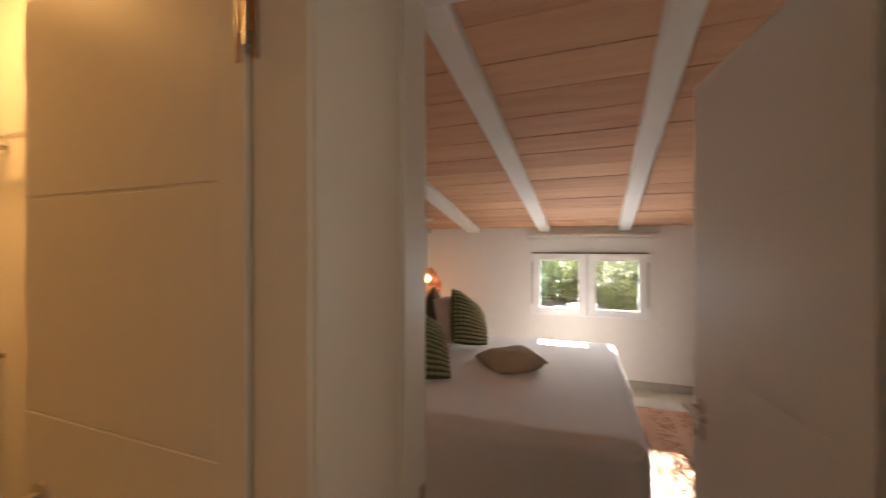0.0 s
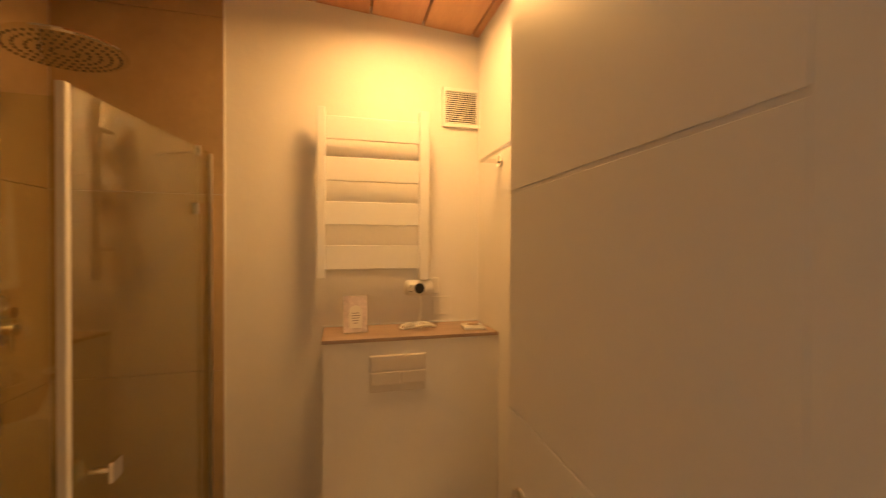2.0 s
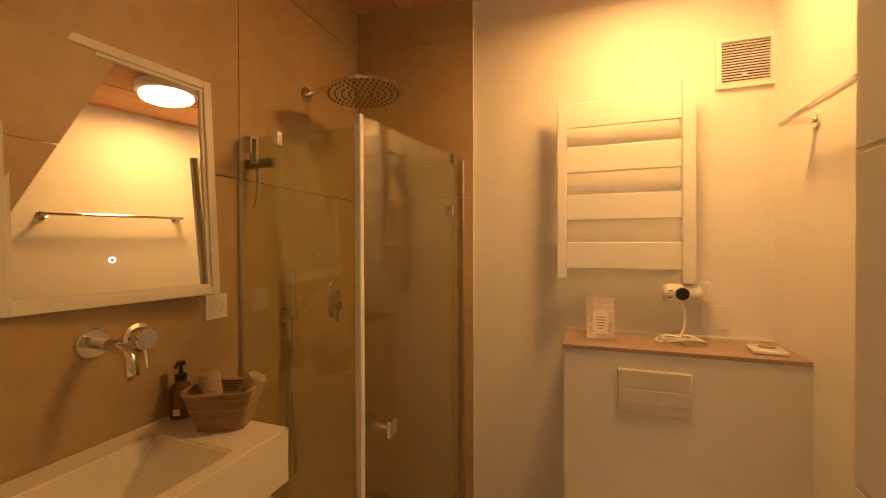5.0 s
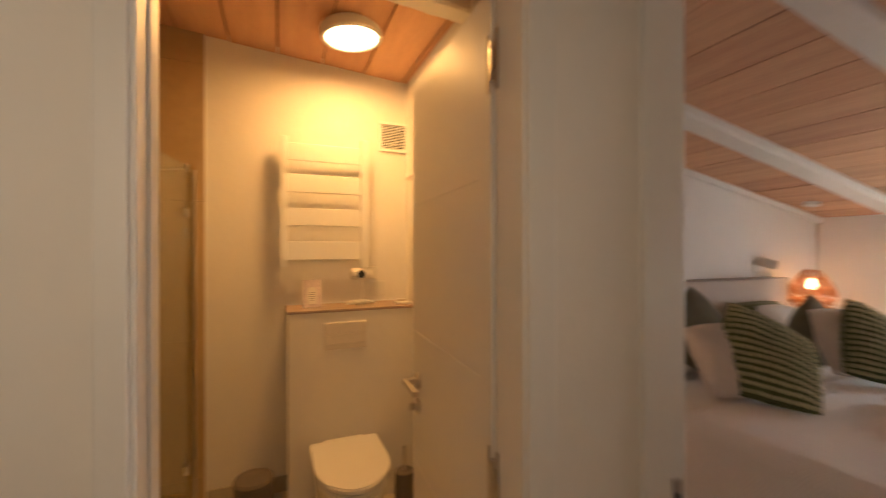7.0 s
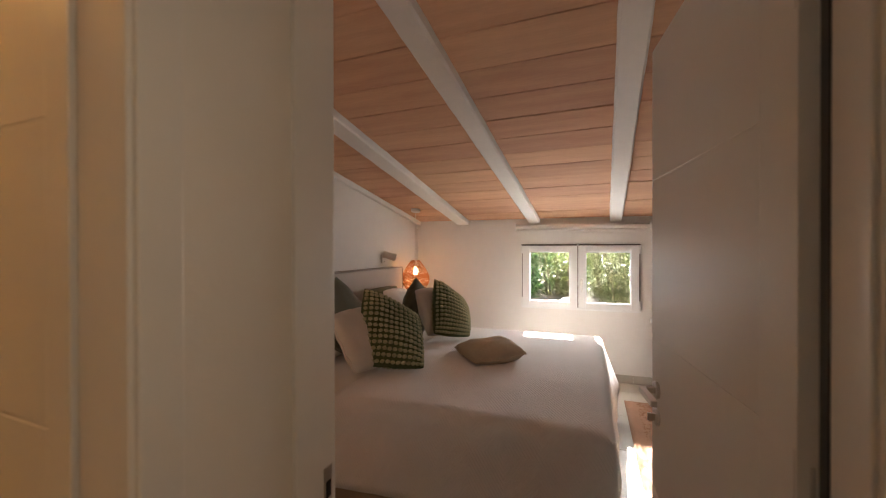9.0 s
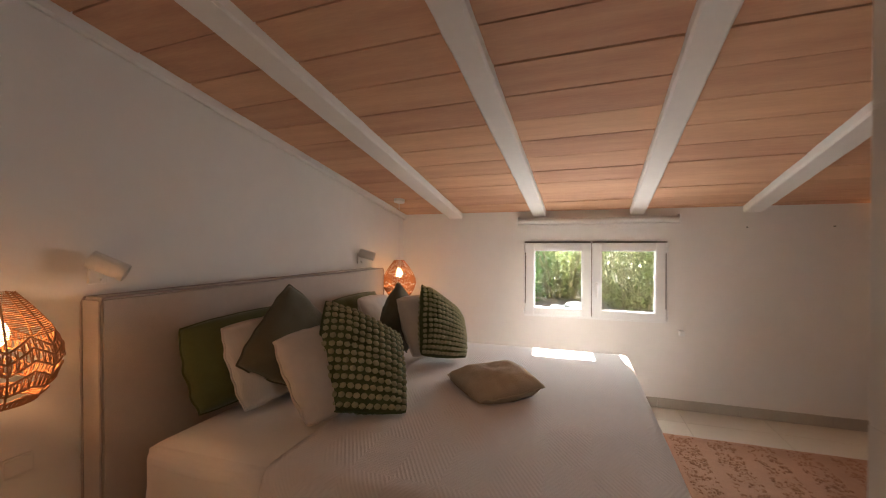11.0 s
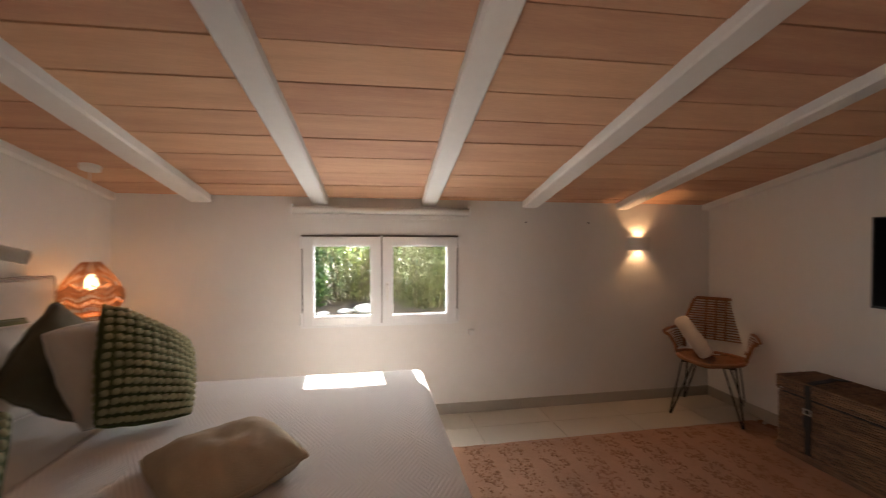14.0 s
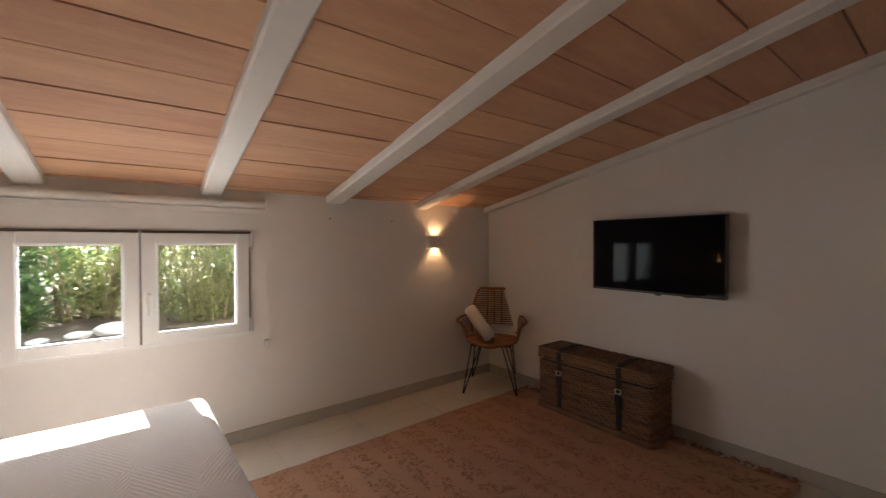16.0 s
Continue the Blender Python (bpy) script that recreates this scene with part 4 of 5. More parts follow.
for s in (-1, 1):
    bm = bmesh.new()
    tube(bm, [(s * 0.235, yb(0.62), 0.625), (s * 0.275, 0.12, 0.640), (s * 0.300, 0.0, 0.640), (s * 0.315, -0.10, 0.632), (s * 0.300, -0.125, 0.622), (s * 0.275, -0.09, 0.60), (s * 0.245, -0.03, 0.52), (s * 0.230, -0.04, SH + 0.02)], 0.0125, 8)
    part("arm", bm, M_RATTAN, CR, smooth=True)
    for k in range(8):
        f = k / 7
        bm = bmesh.new()
        z = 0.475 + 0.135 * f
        tube(bm, [(s * (0.225 + 0.01 * f), 0.20, z), (s * (0.245 + 0.03 * f), 0.10, z), (s * (0.242 + 0.045 * f), -0.03 - 0.03 * f, z)], 0.0055, 6)
        part("side_slat", bm, M_RATTAN, CR, smooth=True)
for sx in (-1, 1):
    for sy, fx, fy in ((-1, 0.235, -0.235), (1, 0.215, 0.225)):
        bm = bmesh.new()
        foot = Vector((sx * fx, fy, 0.006))
        for ox, oy in ((0.035, 0), (-0.045, 0.0)):
            tube(bm, [Vector((sx * (0.14 + ox), sy * (0.13) + oy, SH - 0.01)), foot + Vector((sx * ox * 0.08, 0, 0.0))], 0.0055, 8)
        part("leg", bm, M_IRON, CR, "black iron hairpin leg", smooth=True)
part("leg_plate", bx(-0.17, 0.17, -0.15, 0.15, SH - 0.022, SH - 0.014), M_IRON, CR)

bm = bmesh.new()
L0 = 0.36
prof = [(0.0, -L0 / 2), (0.035, -L0 / 2 + 0.004), (0.056, -L0 / 2 + 0.02), (0.06, -L0 / 4), (0.062, 0), (0.06, L0 / 4), (0.056, L0 / 2 - 0.02), (0.035, L0 / 2 - 0.004), (0.0, L0 / 2)]
lathe(bm, prof, 20)
for v in bm.verts:
    v.co += v.co.normalized() * 0.005 * noise.noise(v.co * 22)
bol = thing("bolster", label="cream fluffy bolster cushion leaning in the chair", category="cushion", m=Matrix.Translation((2.575, 4.245, 0.600)) @ pose(0, 0, 0, 0, 0, -51) @ pose(0, 0, 0, 0, -38, 0) @ pose(0, 0, 0, -10, 0, 0))
part("cover", bm, M_CREAM, bol, smooth=True)

# ---- rug ----
RG = thing("rug", (0, 0, 0), 0, "pink-beige rug with flat stripes and tufted bands", "rug")
rx0, rx1, ry0, ry1 = 0.555, 2.925, 2.03, 3.965
bm = bmesh.new()
nx, ny = 60, 50
gr = [[bm.verts.new((slant(rx0 + (rx1 - rx0) * i / nx, ry0), ry0 + (ry1 - ry0) * j / ny + (0.008 * noise.noise((i * 0.3, j, 0)) if j in (0, ny) else 0), 0.009 + 0.002 * noise.noise((i * 0.4, j * 0.4, 3)))) for j in range(ny + 1)] for i in range(nx + 1)]
for i in range(nx):
    for j in range(ny):
        bm.faces.new((gr[i][j], gr[i + 1][j], gr[i + 1][j + 1], gr[i][j + 1]))
base = part("flat_weave", bm, M_RUG, RG, smooth=True)
so = base.modifiers.new("thick", "SOLIDIFY")
so.thickness, so.offset = 0.008, -1.0
rng = np.random.default_rng(4)
verts, faces = [], []
pitch = 0.226
nb = int((rx1 - rx0) / pitch)
for b in range(nb + 1):
    x0 = rx0 + 0.02 + b * pitch
    wid = min(0.150, rx1 - x0 - 0.01)
    if wid < 0.05:
        continue
    cnt = int(1050 * wid / 0.15)
    xs, ys = x0 + wid * rng.random(cnt), ry0 + 0.02 + (ry1 - ry0 - 0.04) * rng.random(cnt)
    keep = np.array([noise.noise((x * 16, y * 16, b)) > -0.22 for x, y in zip(xs, ys)])
    for x, y in zip(xs[keep], ys[keep]):
        a, l, w, h = rng.uniform(0, math.pi), rng.uniform(0.010, 0.022), rng.uniform(0.005, 0.009), rng.uniform(0.010, 0.019)
        ca, sa = math.cos(a), math.sin(a)
        k = len(verts)
        for u, v, zz in ((-l, 0, 0.008), (0, -w, 0.008), (l, 0, 0.008), (0, w, 0.008), (-l * 0.45, 0, 0.008 + h), (l * 0.45, 0, 0.008 + h * 0.9)):
            verts.append((x + u * ca - v * sa, y + u * sa + v * ca, zz))
        faces += [(k, k + 1, k + 4), (k + 1, k + 5, k + 4), (k + 1, k + 2, k + 5), (k + 2, k + 3, k + 5), (k + 3, k + 4, k + 5), (k + 3, k, k + 4)]
me = bpy.data.meshes.new("tufting")
me.from_pydata(verts, [], faces)
me.materials.append(M_RUGT)
me.polygons.foreach_set("use_smooth", [True] * len(me.polygons))
pile = new("tufting", me)
pile.parent = RG
tagged(pile, "tufted loops of wool in bands", kind="stuff")



# ---- doors and frames ----
def lever(root, x, z, face, turn, name="door_handle"):
    """A square-bar lever with two round roses; face is +1 or -1 along y, turn the way the bar points."""
    bm = bmesh.new()
    q = pose(x, face * 0.020, z, -90 * face, 0, 0)
    lathe(bm, [(0.0, 0.0), (0.026, 0.0), (0.026, 0.006), (0.023, 0.009), (0.0, 0.009)], 24, q)
    h = part(name, bm, M_STEEL, root, "brushed steel lever handle")
    bm = bmesh.new()
    box(bm, x - 0.009, x + 0.009, *sorted((face * 0.028, face * 0.072)), z - 0.009, z + 0.009, bevel=0.002)
    box(bm, *sorted((x - turn * 0.009, x + turn * 0.125)), *sorted((face * 0.056, face * 0.074)), z - 0.009, z + 0.009, bevel=0.002)
    part("lever", bm, M_STEEL, h)
    bm = bmesh.new()
    lathe(bm, [(0.0, 0.0), (0.026, 0.0), (0.026, 0.006), (0.023, 0.009), (0.0, 0.009)], 24, pose(x, face * 0.020, z - 0.085, -90 * face, 0, 0))
    k = part("key_rose", bm, M_STEEL, root)
    part("key_turn", bx(x - 0.004, x + 0.004, *sorted((face * 0.028, face * 0.05)), z - 0.097, z - 0.073, bevel=0.001), M_STEEL, k)


def door_leaf(name, m, width, z0, z1, grooves, stile, hz, label, turn=-1):
    root = thing(name, label=label, category="door", kind="structure", m=m)
    part("leaf", bx(0, width, -0.0182, 0.0182, z0, z1), M_DOOR, root)
    cuts = [z0] + sorted(grooves) + [z1]
    for f in (-1, 1):
        ya, yb_ = sorted((f * 0.0182, f * 0.020))
        part("stile", bx(0.0, stile, ya, yb_, z0, z1), M_DOOR, root)
        for a, b in zip(cuts, cuts[1:]):
            ga, gb = (0.003 if a > z0 else 0), (0.003 if b < z1 else 0)
            bm = bx(stile, width, ya, yb_, a + ga, b - gb, bevel=0.0012, seg=1)
            part("panel", bm, M_DOOR, root)
        lever(root, width - 0.062, hz, f, turn)
    part("latch_plate", bx(width - 0.001, width + 0.002, -0.012, 0.012, hz - 0.16, hz + 0.08), M_STEEL, root)
    return root


def door_hinge(parent, x, y, z, rz):
    root = part("hinge", bx(-0.002, 0.002, -0.004, 0.004, -0.0, 0.001), M_STEEL, parent)
    root.matrix_basis = pose(x, y, z, 0, 0, rz)
    bm = bmesh.new()
    cyl(bm, (0, 0, 0.01), (0, 0, 0.09), 0.0055, seg=12)
    part("knuckle", bm, M_STEEL, root)
    for s in (-1, 1):
        bm = bx(*sorted((s * 0.013, s * 0.021)), -0.002, 0.003, -0.012, 0.112, bevel=0.001)
        box(bm, *sorted((s * 0.004, s * 0.014)), -0.0015, 0.003, 0.03, 0.075)
        part("hinge_leaf", bm, M_STEEL, root)


def casing(name, blocks, label):
    root = thing(name, (0, 0, 0), 0, label, "door frame", kind="structure")
    for nm, b in blocks:
        part(nm, bx(*b, bevel=0.003, seg=2), M_DOOR, root)
    return root


# bathroom door, swung in against the bathroom wall
bd = door_leaf("door_bath", pose(-0.4525, 0.416, 0, 0, 0, 177.6), 0.602, 0.105, 1.972, (1.574, 1.146, 0.70), 0.058, 0.985, "white lacquered bathroom door with grooves, wide open")
f1 = casing("door_frame_bath", (
    ("jamb", (-0.4445, -0.343, BY1 - 0.012, BY1 + 0.02, 0, DZ)), ("jamb", (-0.452, -0.343, BY0 - 0.02, BY0 + 0.012, 0, DZ)), ("head", (-0.452, -0.343, BY0 + 0.012, BY1 - 0.012, DZ - 0.03, DZ)),
    ("architrave", (-0.345, -0.333, BY1 - 0.006, BY1 + 0.055, 0, DZ + 0.05)), ("architrave", (-0.345, -0.333, BY0 - 0.030, BY0 + 0.006, 0, DZ + 0.05)), ("architrave", (-0.345, -0.333, BY0 + 0.006, BY1 - 0.006, DZ - 0.012, DZ + 0.05)),
    ("stop", (-0.43, -0.39, BY0 + 0.012, BY0 + 0.016, 0.0, DZ - 0.03)), ("threshold", (-0.45, -0.345, BY0 + 0.012, BY1 - 0.012, 0.0, 0.09))), "white lacquered frame of the bathroom door")
for z in (1.762, 0.900, 0.25):
    door_hinge(f1, -0.4485, 0.3955, z, 0)

# bedroom door, open into the room
dr = door_leaf("door_bedroom", pose(DX1 - 0.012, 0.808, 0, 0, 0, 97.6), 0.735, 0.008, 2.03, (1.605, 1.105, 0.62), 0.10, 0.945, "white lacquered bedroom door with grooves, standing open")
f2 = casing("door_frame_bedroom", (
    ("jamb", (DX0 - 0.02, DX0 + 0.010, 0.684, 0.802, 0, DZ)), ("jamb", (DX1 - 0.010, DX1 + 0.02, 0.684, 0.802, 0, DZ)), ("head", (DX0 + 0.010, DX1 - 0.010, 0.684, 0.802, DZ - 0.03, DZ)),
    ("architrave", (DX1 - 0.006, DX1 + 0.055, 0.668, 0.680, 0, DZ + 0.05)), ("architrave", (DX0 - 0.0, DX1 - 0.006, 0.668, 0.680, DZ - 0.012, DZ + 0.05)),
    ("architrave", (DX0 - 0.055, DX0 + 0.006, 0.800, 0.812, 0, DZ + 0.05)), ("architrave", (DX1 + 0.02, DX1 + 0.075, 0.800, 0.812, 0, DZ + 0.05)), ("architrave", (DX0 + 0.006, DX1 + 0.02, 0.800, 0.812, DZ - 0.012, DZ + 0.05))), "white lacquered frame of the bedroom door")
# black strip paints the shade of the gap between leaf and jamb
part("hinge_gap_dark", bx(DX1 - 0.0128, DX1 - 0.0098, 0.768, 0.790, 0, DZ - 0.03), M_BLACK, f2, "black strip standing in for the dark hinge gap")
part("strike_plate", bx(DX0 + 0.009, DX0 + 0.0125, 0.765, 0.790, 0.83, 0.93), M_STEEL, f2, "steel strike plate")
part("strike_hole", bx(DX0 + 0.011, DX0 + 0.0135, 0.770, 0.785, 0.865, 0.90), M_BLACK, f2)
for z in (1.76, 0.98, 0.22):
    door_hinge(f2, DX1 - 0.012, 0.812, z, 0)


# ---- bathroom ----
BF = 0.09
FB = -0.955
# large tiles on the shower and mirror walls
TW = thing("wall_tiles_mirror", (0, 0, 0), 0, "large brown-beige stone-look wall tiles", "wall tiles", kind="structure")
zs_ = [BF, 0.25, 0.96, 1.67, 2.38]
for x0, x1 in ((-2.09, -1.38), (-1.38, -0.452)):
    for z0, z1 in zip(zs_, zs_[1:] + [2.60]):
        part("wall_tile", bx(x0 + 0.001, x1 - 0.001, FB, FB + 0.010, z0 + 0.001, z1 - 0.001, bevel=0.001, seg=1), M_TILE, TW)
TB = thing("wall_tiles_shower", (0, 0, 0), 0, "large brown-beige stone-look wall tiles behind the shower", "wall tiles", kind="structure")
for z0, z1 in zip(zs_, zs_[1:] + [2.585]):
    part("wall_tile", bx(-2.10, -2.09, FB + 0.011, -0.367, z0 + 0.001, z1 - 0.001, bevel=0.001, seg=1), M_TILE, TB)
part("edge_strip", bx(-2.10, -2.0885, -0.3665, -0.3635, BF, 2.55), M_PVC, TB, "white edge strip")
skirting("baseboard", (-2.1, 0.03), (-2.1, -0.36))
bpy.data.objects[[o.name for o in bpy.data.objects if o.name.startswith("baseboard")][-1]].location.z = BF

# shower enclosure
SX = thing("shower_screen", (0, 0, BF), 0, "corner shower screen of clear glass with chrome fittings, closed", "shower screen")
gz0, gz1 = 0.012, 1.83 - BF


def pane(name, a, b, z0, z1, parent, t=0.004):
    a, b = Vector(a), Vector(b)
    d = (b - a).normalized()
    n = Vector((-d.y, d.x)) * t
    bm = bmesh.new()
    prism(bm, [tuple(a - n), tuple(b - n), tuple(b + n), tuple(a + n)], z0, z1)
    ob = part(name, bm, M_SHOWER, parent, "clear greenish glass pane")
    ob.visible_shadow = False
    return ob


C0 = (-1.385, -0.510)
pane("side_pane", (-1.378, FB + 0.02), (C0[0], C0[1] - 0.012), gz0, gz1 - 0.035, SX)
door_p = pane("door_pane", (C0[0] - 0.014, C0[1] + 0.002), (-1.980, -0.426), gz0, gz1, SX)
pane("fixed_pane", (-1.986, -0.425), (-2.088, -0.411), gz0, gz1, SX)
for nm, (x, y), w, zt in (("corner_seal", C0, 0.010, gz1), ("wall_profile", (-1.378, FB + 0.014), 0.007, gz1 - 0.035), ("wall_profile", (-2.084, -0.412), 0.006, gz1)):
    part(nm, bx(x - w, x + w, y - w, y + w, 0.0, zt, bevel=0.002, seg=1), M_PVC if nm == "corner_seal" else M_STEEL, SX)
for z in (1.60 - BF, 0.28):
    bm = bmesh.new()
    box(bm, -2.030, -1.940, -0.434, -0.412, z - 0.022, z + 0.022, bevel=0.003)
    part("glass_hinge", bm, M_CHROME, SX, "chrome glass hinge")
bm = bmesh.new()
box(bm, -1.480, -1.435, -0.452, -0.440, 0.915 - BF - 0.025, 0.915 - BF + 0.025, bevel=0.003)
cyl(bm, (-1.457, -0.500, 0.915 - BF), (-1.457, -0.445, 0.915 - BF), 0.008)
box(bm, -1.480, -1.435, -0.535, -0.523, 0.915 - BF - 0.025, 0.915 - BF + 0.025, bevel=0.003)
part("door_knob", bm, M_CHROME, door_p, "square chrome knob")
# chrome glass clamps; each bar gives solid shape to a reflection
for p0, p1 in (((-1.381, -0.794), (-1.62, FB + 0.01)), ((-1.988, -0.425), (-2.088, -0.60))):
    zt = gz1 - (0.035 if p0[0] > -1.5 else 0)
    bm = bmesh.new()
    cyl(bm, (*p0, zt - 0.012), (*p1, zt - 0.012), 0.0065, seg=10)
    box(bm, p0[0] - 0.010, p0[0] + 0.010, p0[1] - 0.010, p0[1] + 0.010, zt - 0.03, zt + 0.012, bevel=0.002)
    cyl(bm, (*p1, zt - 0.012), (p1[0], p1[1], zt - 0.0121 + 0.0002), 0.014, seg=12)
    part("clamp_reflection", bm, M_CHROME, SX, "chrome clamp with its reflection shaped as a bar")
tray = thing("shower_tray", (0, 0, BF), 0, "flat shower tray with a low edge", "shower tray")
part("tray", bx(-2.088, -1.372, FB + 0.012, -0.405, 0.0, 0.010, bevel=0.002), M_STONE, tray)

SQ = thing("squeegee", (-1.392, -0.905, 1.795), 0, "grey shower squeegee hooked over the glass", "squeegee")
bm = bmesh.new()
box(bm, -0.012, 0.022, -0.017, 0.017, 0.0, 0.006, bevel=0.001)
box(bm, 0.017, 0.022, -0.017, 0.017, -0.045, 0.004, bevel=0.001)
box(bm, -0.012, -0.004, -0.014, 0.014, -0.075, 0.004, bevel=0.001)
part("hook", bm, M_STEEL, SQ)
bm = bmesh.new()
box(bm, -0.030, -0.010, -0.046, 0.066, -0.086, -0.058, bevel=0.004)
part("blade", bm, M_BIN, SQ, "grey blade holder")
bm = bmesh.new()
tube(bm, [(-0.02, 0, -0.08), (-0.022, 0.003, -0.13), (-0.02, 0.001, -0.18), (-0.014, -0.006, -0.215)], 0.0065, 10)
part("handle", bm, M_STEEL, SQ, smooth=True)

SHW = thing("rain_shower", (-1.705, FB + 0.01, 2.054), 0, "round chrome rain shower head on a wall arm", "shower")
bm = bmesh.new()
lathe(bm, [(0.0, 0.0), (0.030, 0.0), (0.030, 0.006), (0.0, 0.008)], 24, pose(0, 0, 0, -90, 0, 0))
part("wall_rose", bm, M_CHROME, SHW)
bm = bmesh.new()
tube(bm, [(0, 0.0, 0), (0, 0.10, 0.015), (0, 0.22, 0.02), (0, 0.25, 0.015), (0, 0.262, -0.005)], 0.011, 12)
part("arm", bm, M_CHROME, SHW, smooth=True)
bm = bmesh.new()
lathe(bm, [(0.0, 0.004), (0.018, 0.003), (0.022, -0.012), (0.145, -0.022), (0.147, -0.028), (0.140, -0.032), (0.0, -0.032)], 40, pose(0, 0.262, 0, 4, 0, 0))
disc = part("head_disc", bm, M_CHROME, SHW)
bm = bmesh.new()
for ring, cnt in ((0.03, 10), (0.055, 16), (0.08, 24), (0.105, 32), (0.128, 40)):
    for i in range(cnt):
        a = 2 * math.pi * i / cnt
        cyl(bm, (ring * math.cos(a), 0.262 + ring * math.sin(a), -0.0315 + 0.07 * ring * math.sin(a)), (ring * math.cos(a), 0.262 + ring * math.sin(a), -0.0345 + 0.07 * ring * math.sin(a)), 0.0035, seg=6)
tagged(part("nozzles", bm, M_BLACK, disc, "dark rubber nozzles"), kind="stuff")

HS = thing("hand_shower", (-1.570, FB + 0.01, 1.21), 0, "chrome hand shower in its holder with a hanging hose", "shower")
bm = bmesh.new()
lathe(bm, [(0.0, 0.0), (0.025, 0.0), (0.025, 0.006), (0.012, 0.010), (0.012, 0.045), (0.0, 0.045)], 20, pose(0, 0, 0, -90, 0, 0))
cyl(bm, (0, 0.048, -0.02), (0, 0.048, 0.02), 0.016, seg=16)
part("holder", bm, M_CHROME, HS)
bm = bmesh.new()
cyl(bm, (0.0, 0.048, -0.02), (-0.004, 0.040, 0.165), 0.0115, seg=16)
part("spray_stick", bm, M_CHROME, HS)
bm = bmesh.new()
pts = [(0.002 + 0.030 * t, 0.046 - 0.012 * t, -0.03 - 0.53 * t) for t in [i / 14 for i in range(14)]]
pts += [(0.032 * math.cos(math.pi * i / 14), 0.034 - 0.004 * i / 14, -0.56 - 0.045 * math.sin(math.pi * i / 14)) for i in range(15)]
pts += [(-0.032 + 0.038 * t ** 1.3, 0.030 - 0.012 * t, -0.56 + 0.53 * t) for t in [i / 14 for i in range(1, 15)]]
tube(bm, pts, 0.0068, 8)
part("hose", bm, M_STEEL, HS, "ribbed steel hose", smooth=True)

MX = thing("shower_mixer", (-1.868, FB + 0.01, 1.225), 0, "oval chrome shower mixer on the tiled wall", "tap")
bm = bmesh.new()
lathe(bm, [(0.0, 0.0), (0.040, 0.0), (0.040, 0.004), (0.037, 0.007), (0.0, 0.007)], 28, Matrix.Diagonal((0.9, 1, 2.0, 1)) @ pose(0, 0, 0, -90, 0, 0))
part("plate", bm, M_STEEL, MX)
for z, l in ((0.025, 0.03), (-0.03, 0.035)):
    bm = bmesh.new()
    cyl(bm, (0, 0.005, z), (0, 0.005 + l, z), 0.019, seg=20)
    if z < 0:
        box(bm, -0.005, 0.005, 0.02, 0.034, z - 0.07, z, bevel=0.002)
    part("knob", bm, M_CHROME, MX)

# wash-stand
WS = thing("washbasin", (0, 0, 0), 0, "white rectangular washbasin with a wide rim, on the wall", "washbasin")
ox0, ox1, oy0, oy1, zt, zb = -1.192, -0.455, FB + 0.012, -0.594, 1.010, 0.875
ix0, ix1, iy0, iy1 = -1.055, -0.52, -0.865, -0.630
bm = bmesh.new()
O = [(ox0, oy0), (ox1, oy0), (ox1, oy1), (ox0, oy1)]
I = [(ix0, iy0), (ix1, iy0), (ix1, iy1), (ix0, iy1)]
D = [(ix0 + 0.09, iy0 + 0.02), (ix1 - 0.03, iy0 + 0.02), (ix1 - 0.03, iy1 - 0.02), (ix0 + 0.09, iy1 - 0.02)]
vo, vi, vd, vb = ([bm.verts.new((*p, z)) for p in P] for P, z in ((O, zt), (I, zt), (D, zt - 0.105), (O, zb)))
for k in range(4):
    j = (k + 1) % 4
    bm.faces.new((vo[k], vo[j], vi[j], vi[k]))
    bm.faces.new((vi[k], vi[j], vd[j], vd[k]))
    bm.faces.new((vo[k], vb[k], vb[j], vo[j]))
bm.faces.new(vd)
bm.faces.new(vb[::-1])
bmesh.ops.bevel(bm, geom=bm.edges[:], offset=0.004, segments=2, affect="EDGES")
part("basin", bm, M_STONE, WS)
bm = bmesh.new()
cyl(bm, (-0.76, -0.75, zt - 0.104), (-0.76, -0.75, zt - 0.100), 0.022, seg=20)
part("drain", bm, M_CHROME, WS)
VC = thing("vanity_cabinet", (0, 0, 0), 0, "plain white cabinet under the washbasin", "cabinet")
part("body", bx(ox0 + 0.03, ox1, oy0, oy1 - 0.03, 0.45, zb - 0.004, bevel=0.002), M_DOOR, VC)
part("drawer_front", bx(ox0 + 0.032, ox1 - 0.002, oy1 - 0.029, oy1 - 0.012, 0.455, zb - 0.025, bevel=0.002), M_DOOR, VC)
part("wall_cleat", bx(ox0 + 0.05, ox1, oy0 + 0.01, oy0 + 0.03, BF, 0.45), M_DOOR, VC)

TP = thing("basin_tap", (-0.972, FB + 0.01, 1.240), 0, "chrome wall spout over the washbasin", "tap")
bm = bmesh.new()
lathe(bm, [(0.0, 0.0), (0.034, 0.0), (0.034, 0.005), (0.031, 0.008), (0.0, 0.008)], 28, pose(0, 0, 0, -90, 0, 0))
part("wall_rose", bm, M_CHROME, TP)
bm = bmesh.new()
tube(bm, [(0, 0.0, 0), (0, 0.07, 0), (0.0, 0.105, -0.006), (0, 0.125, -0.022), (0, 0.130, -0.06)], 0.0125, 14)
part("spout", bm, M_CHROME, TP, smooth=True)
TL = thing("basin_tap_lever", (-1.067, FB + 0.01, 1.232), 0, "round chrome tap lever on the wall", "tap")
bm = bmesh.new()
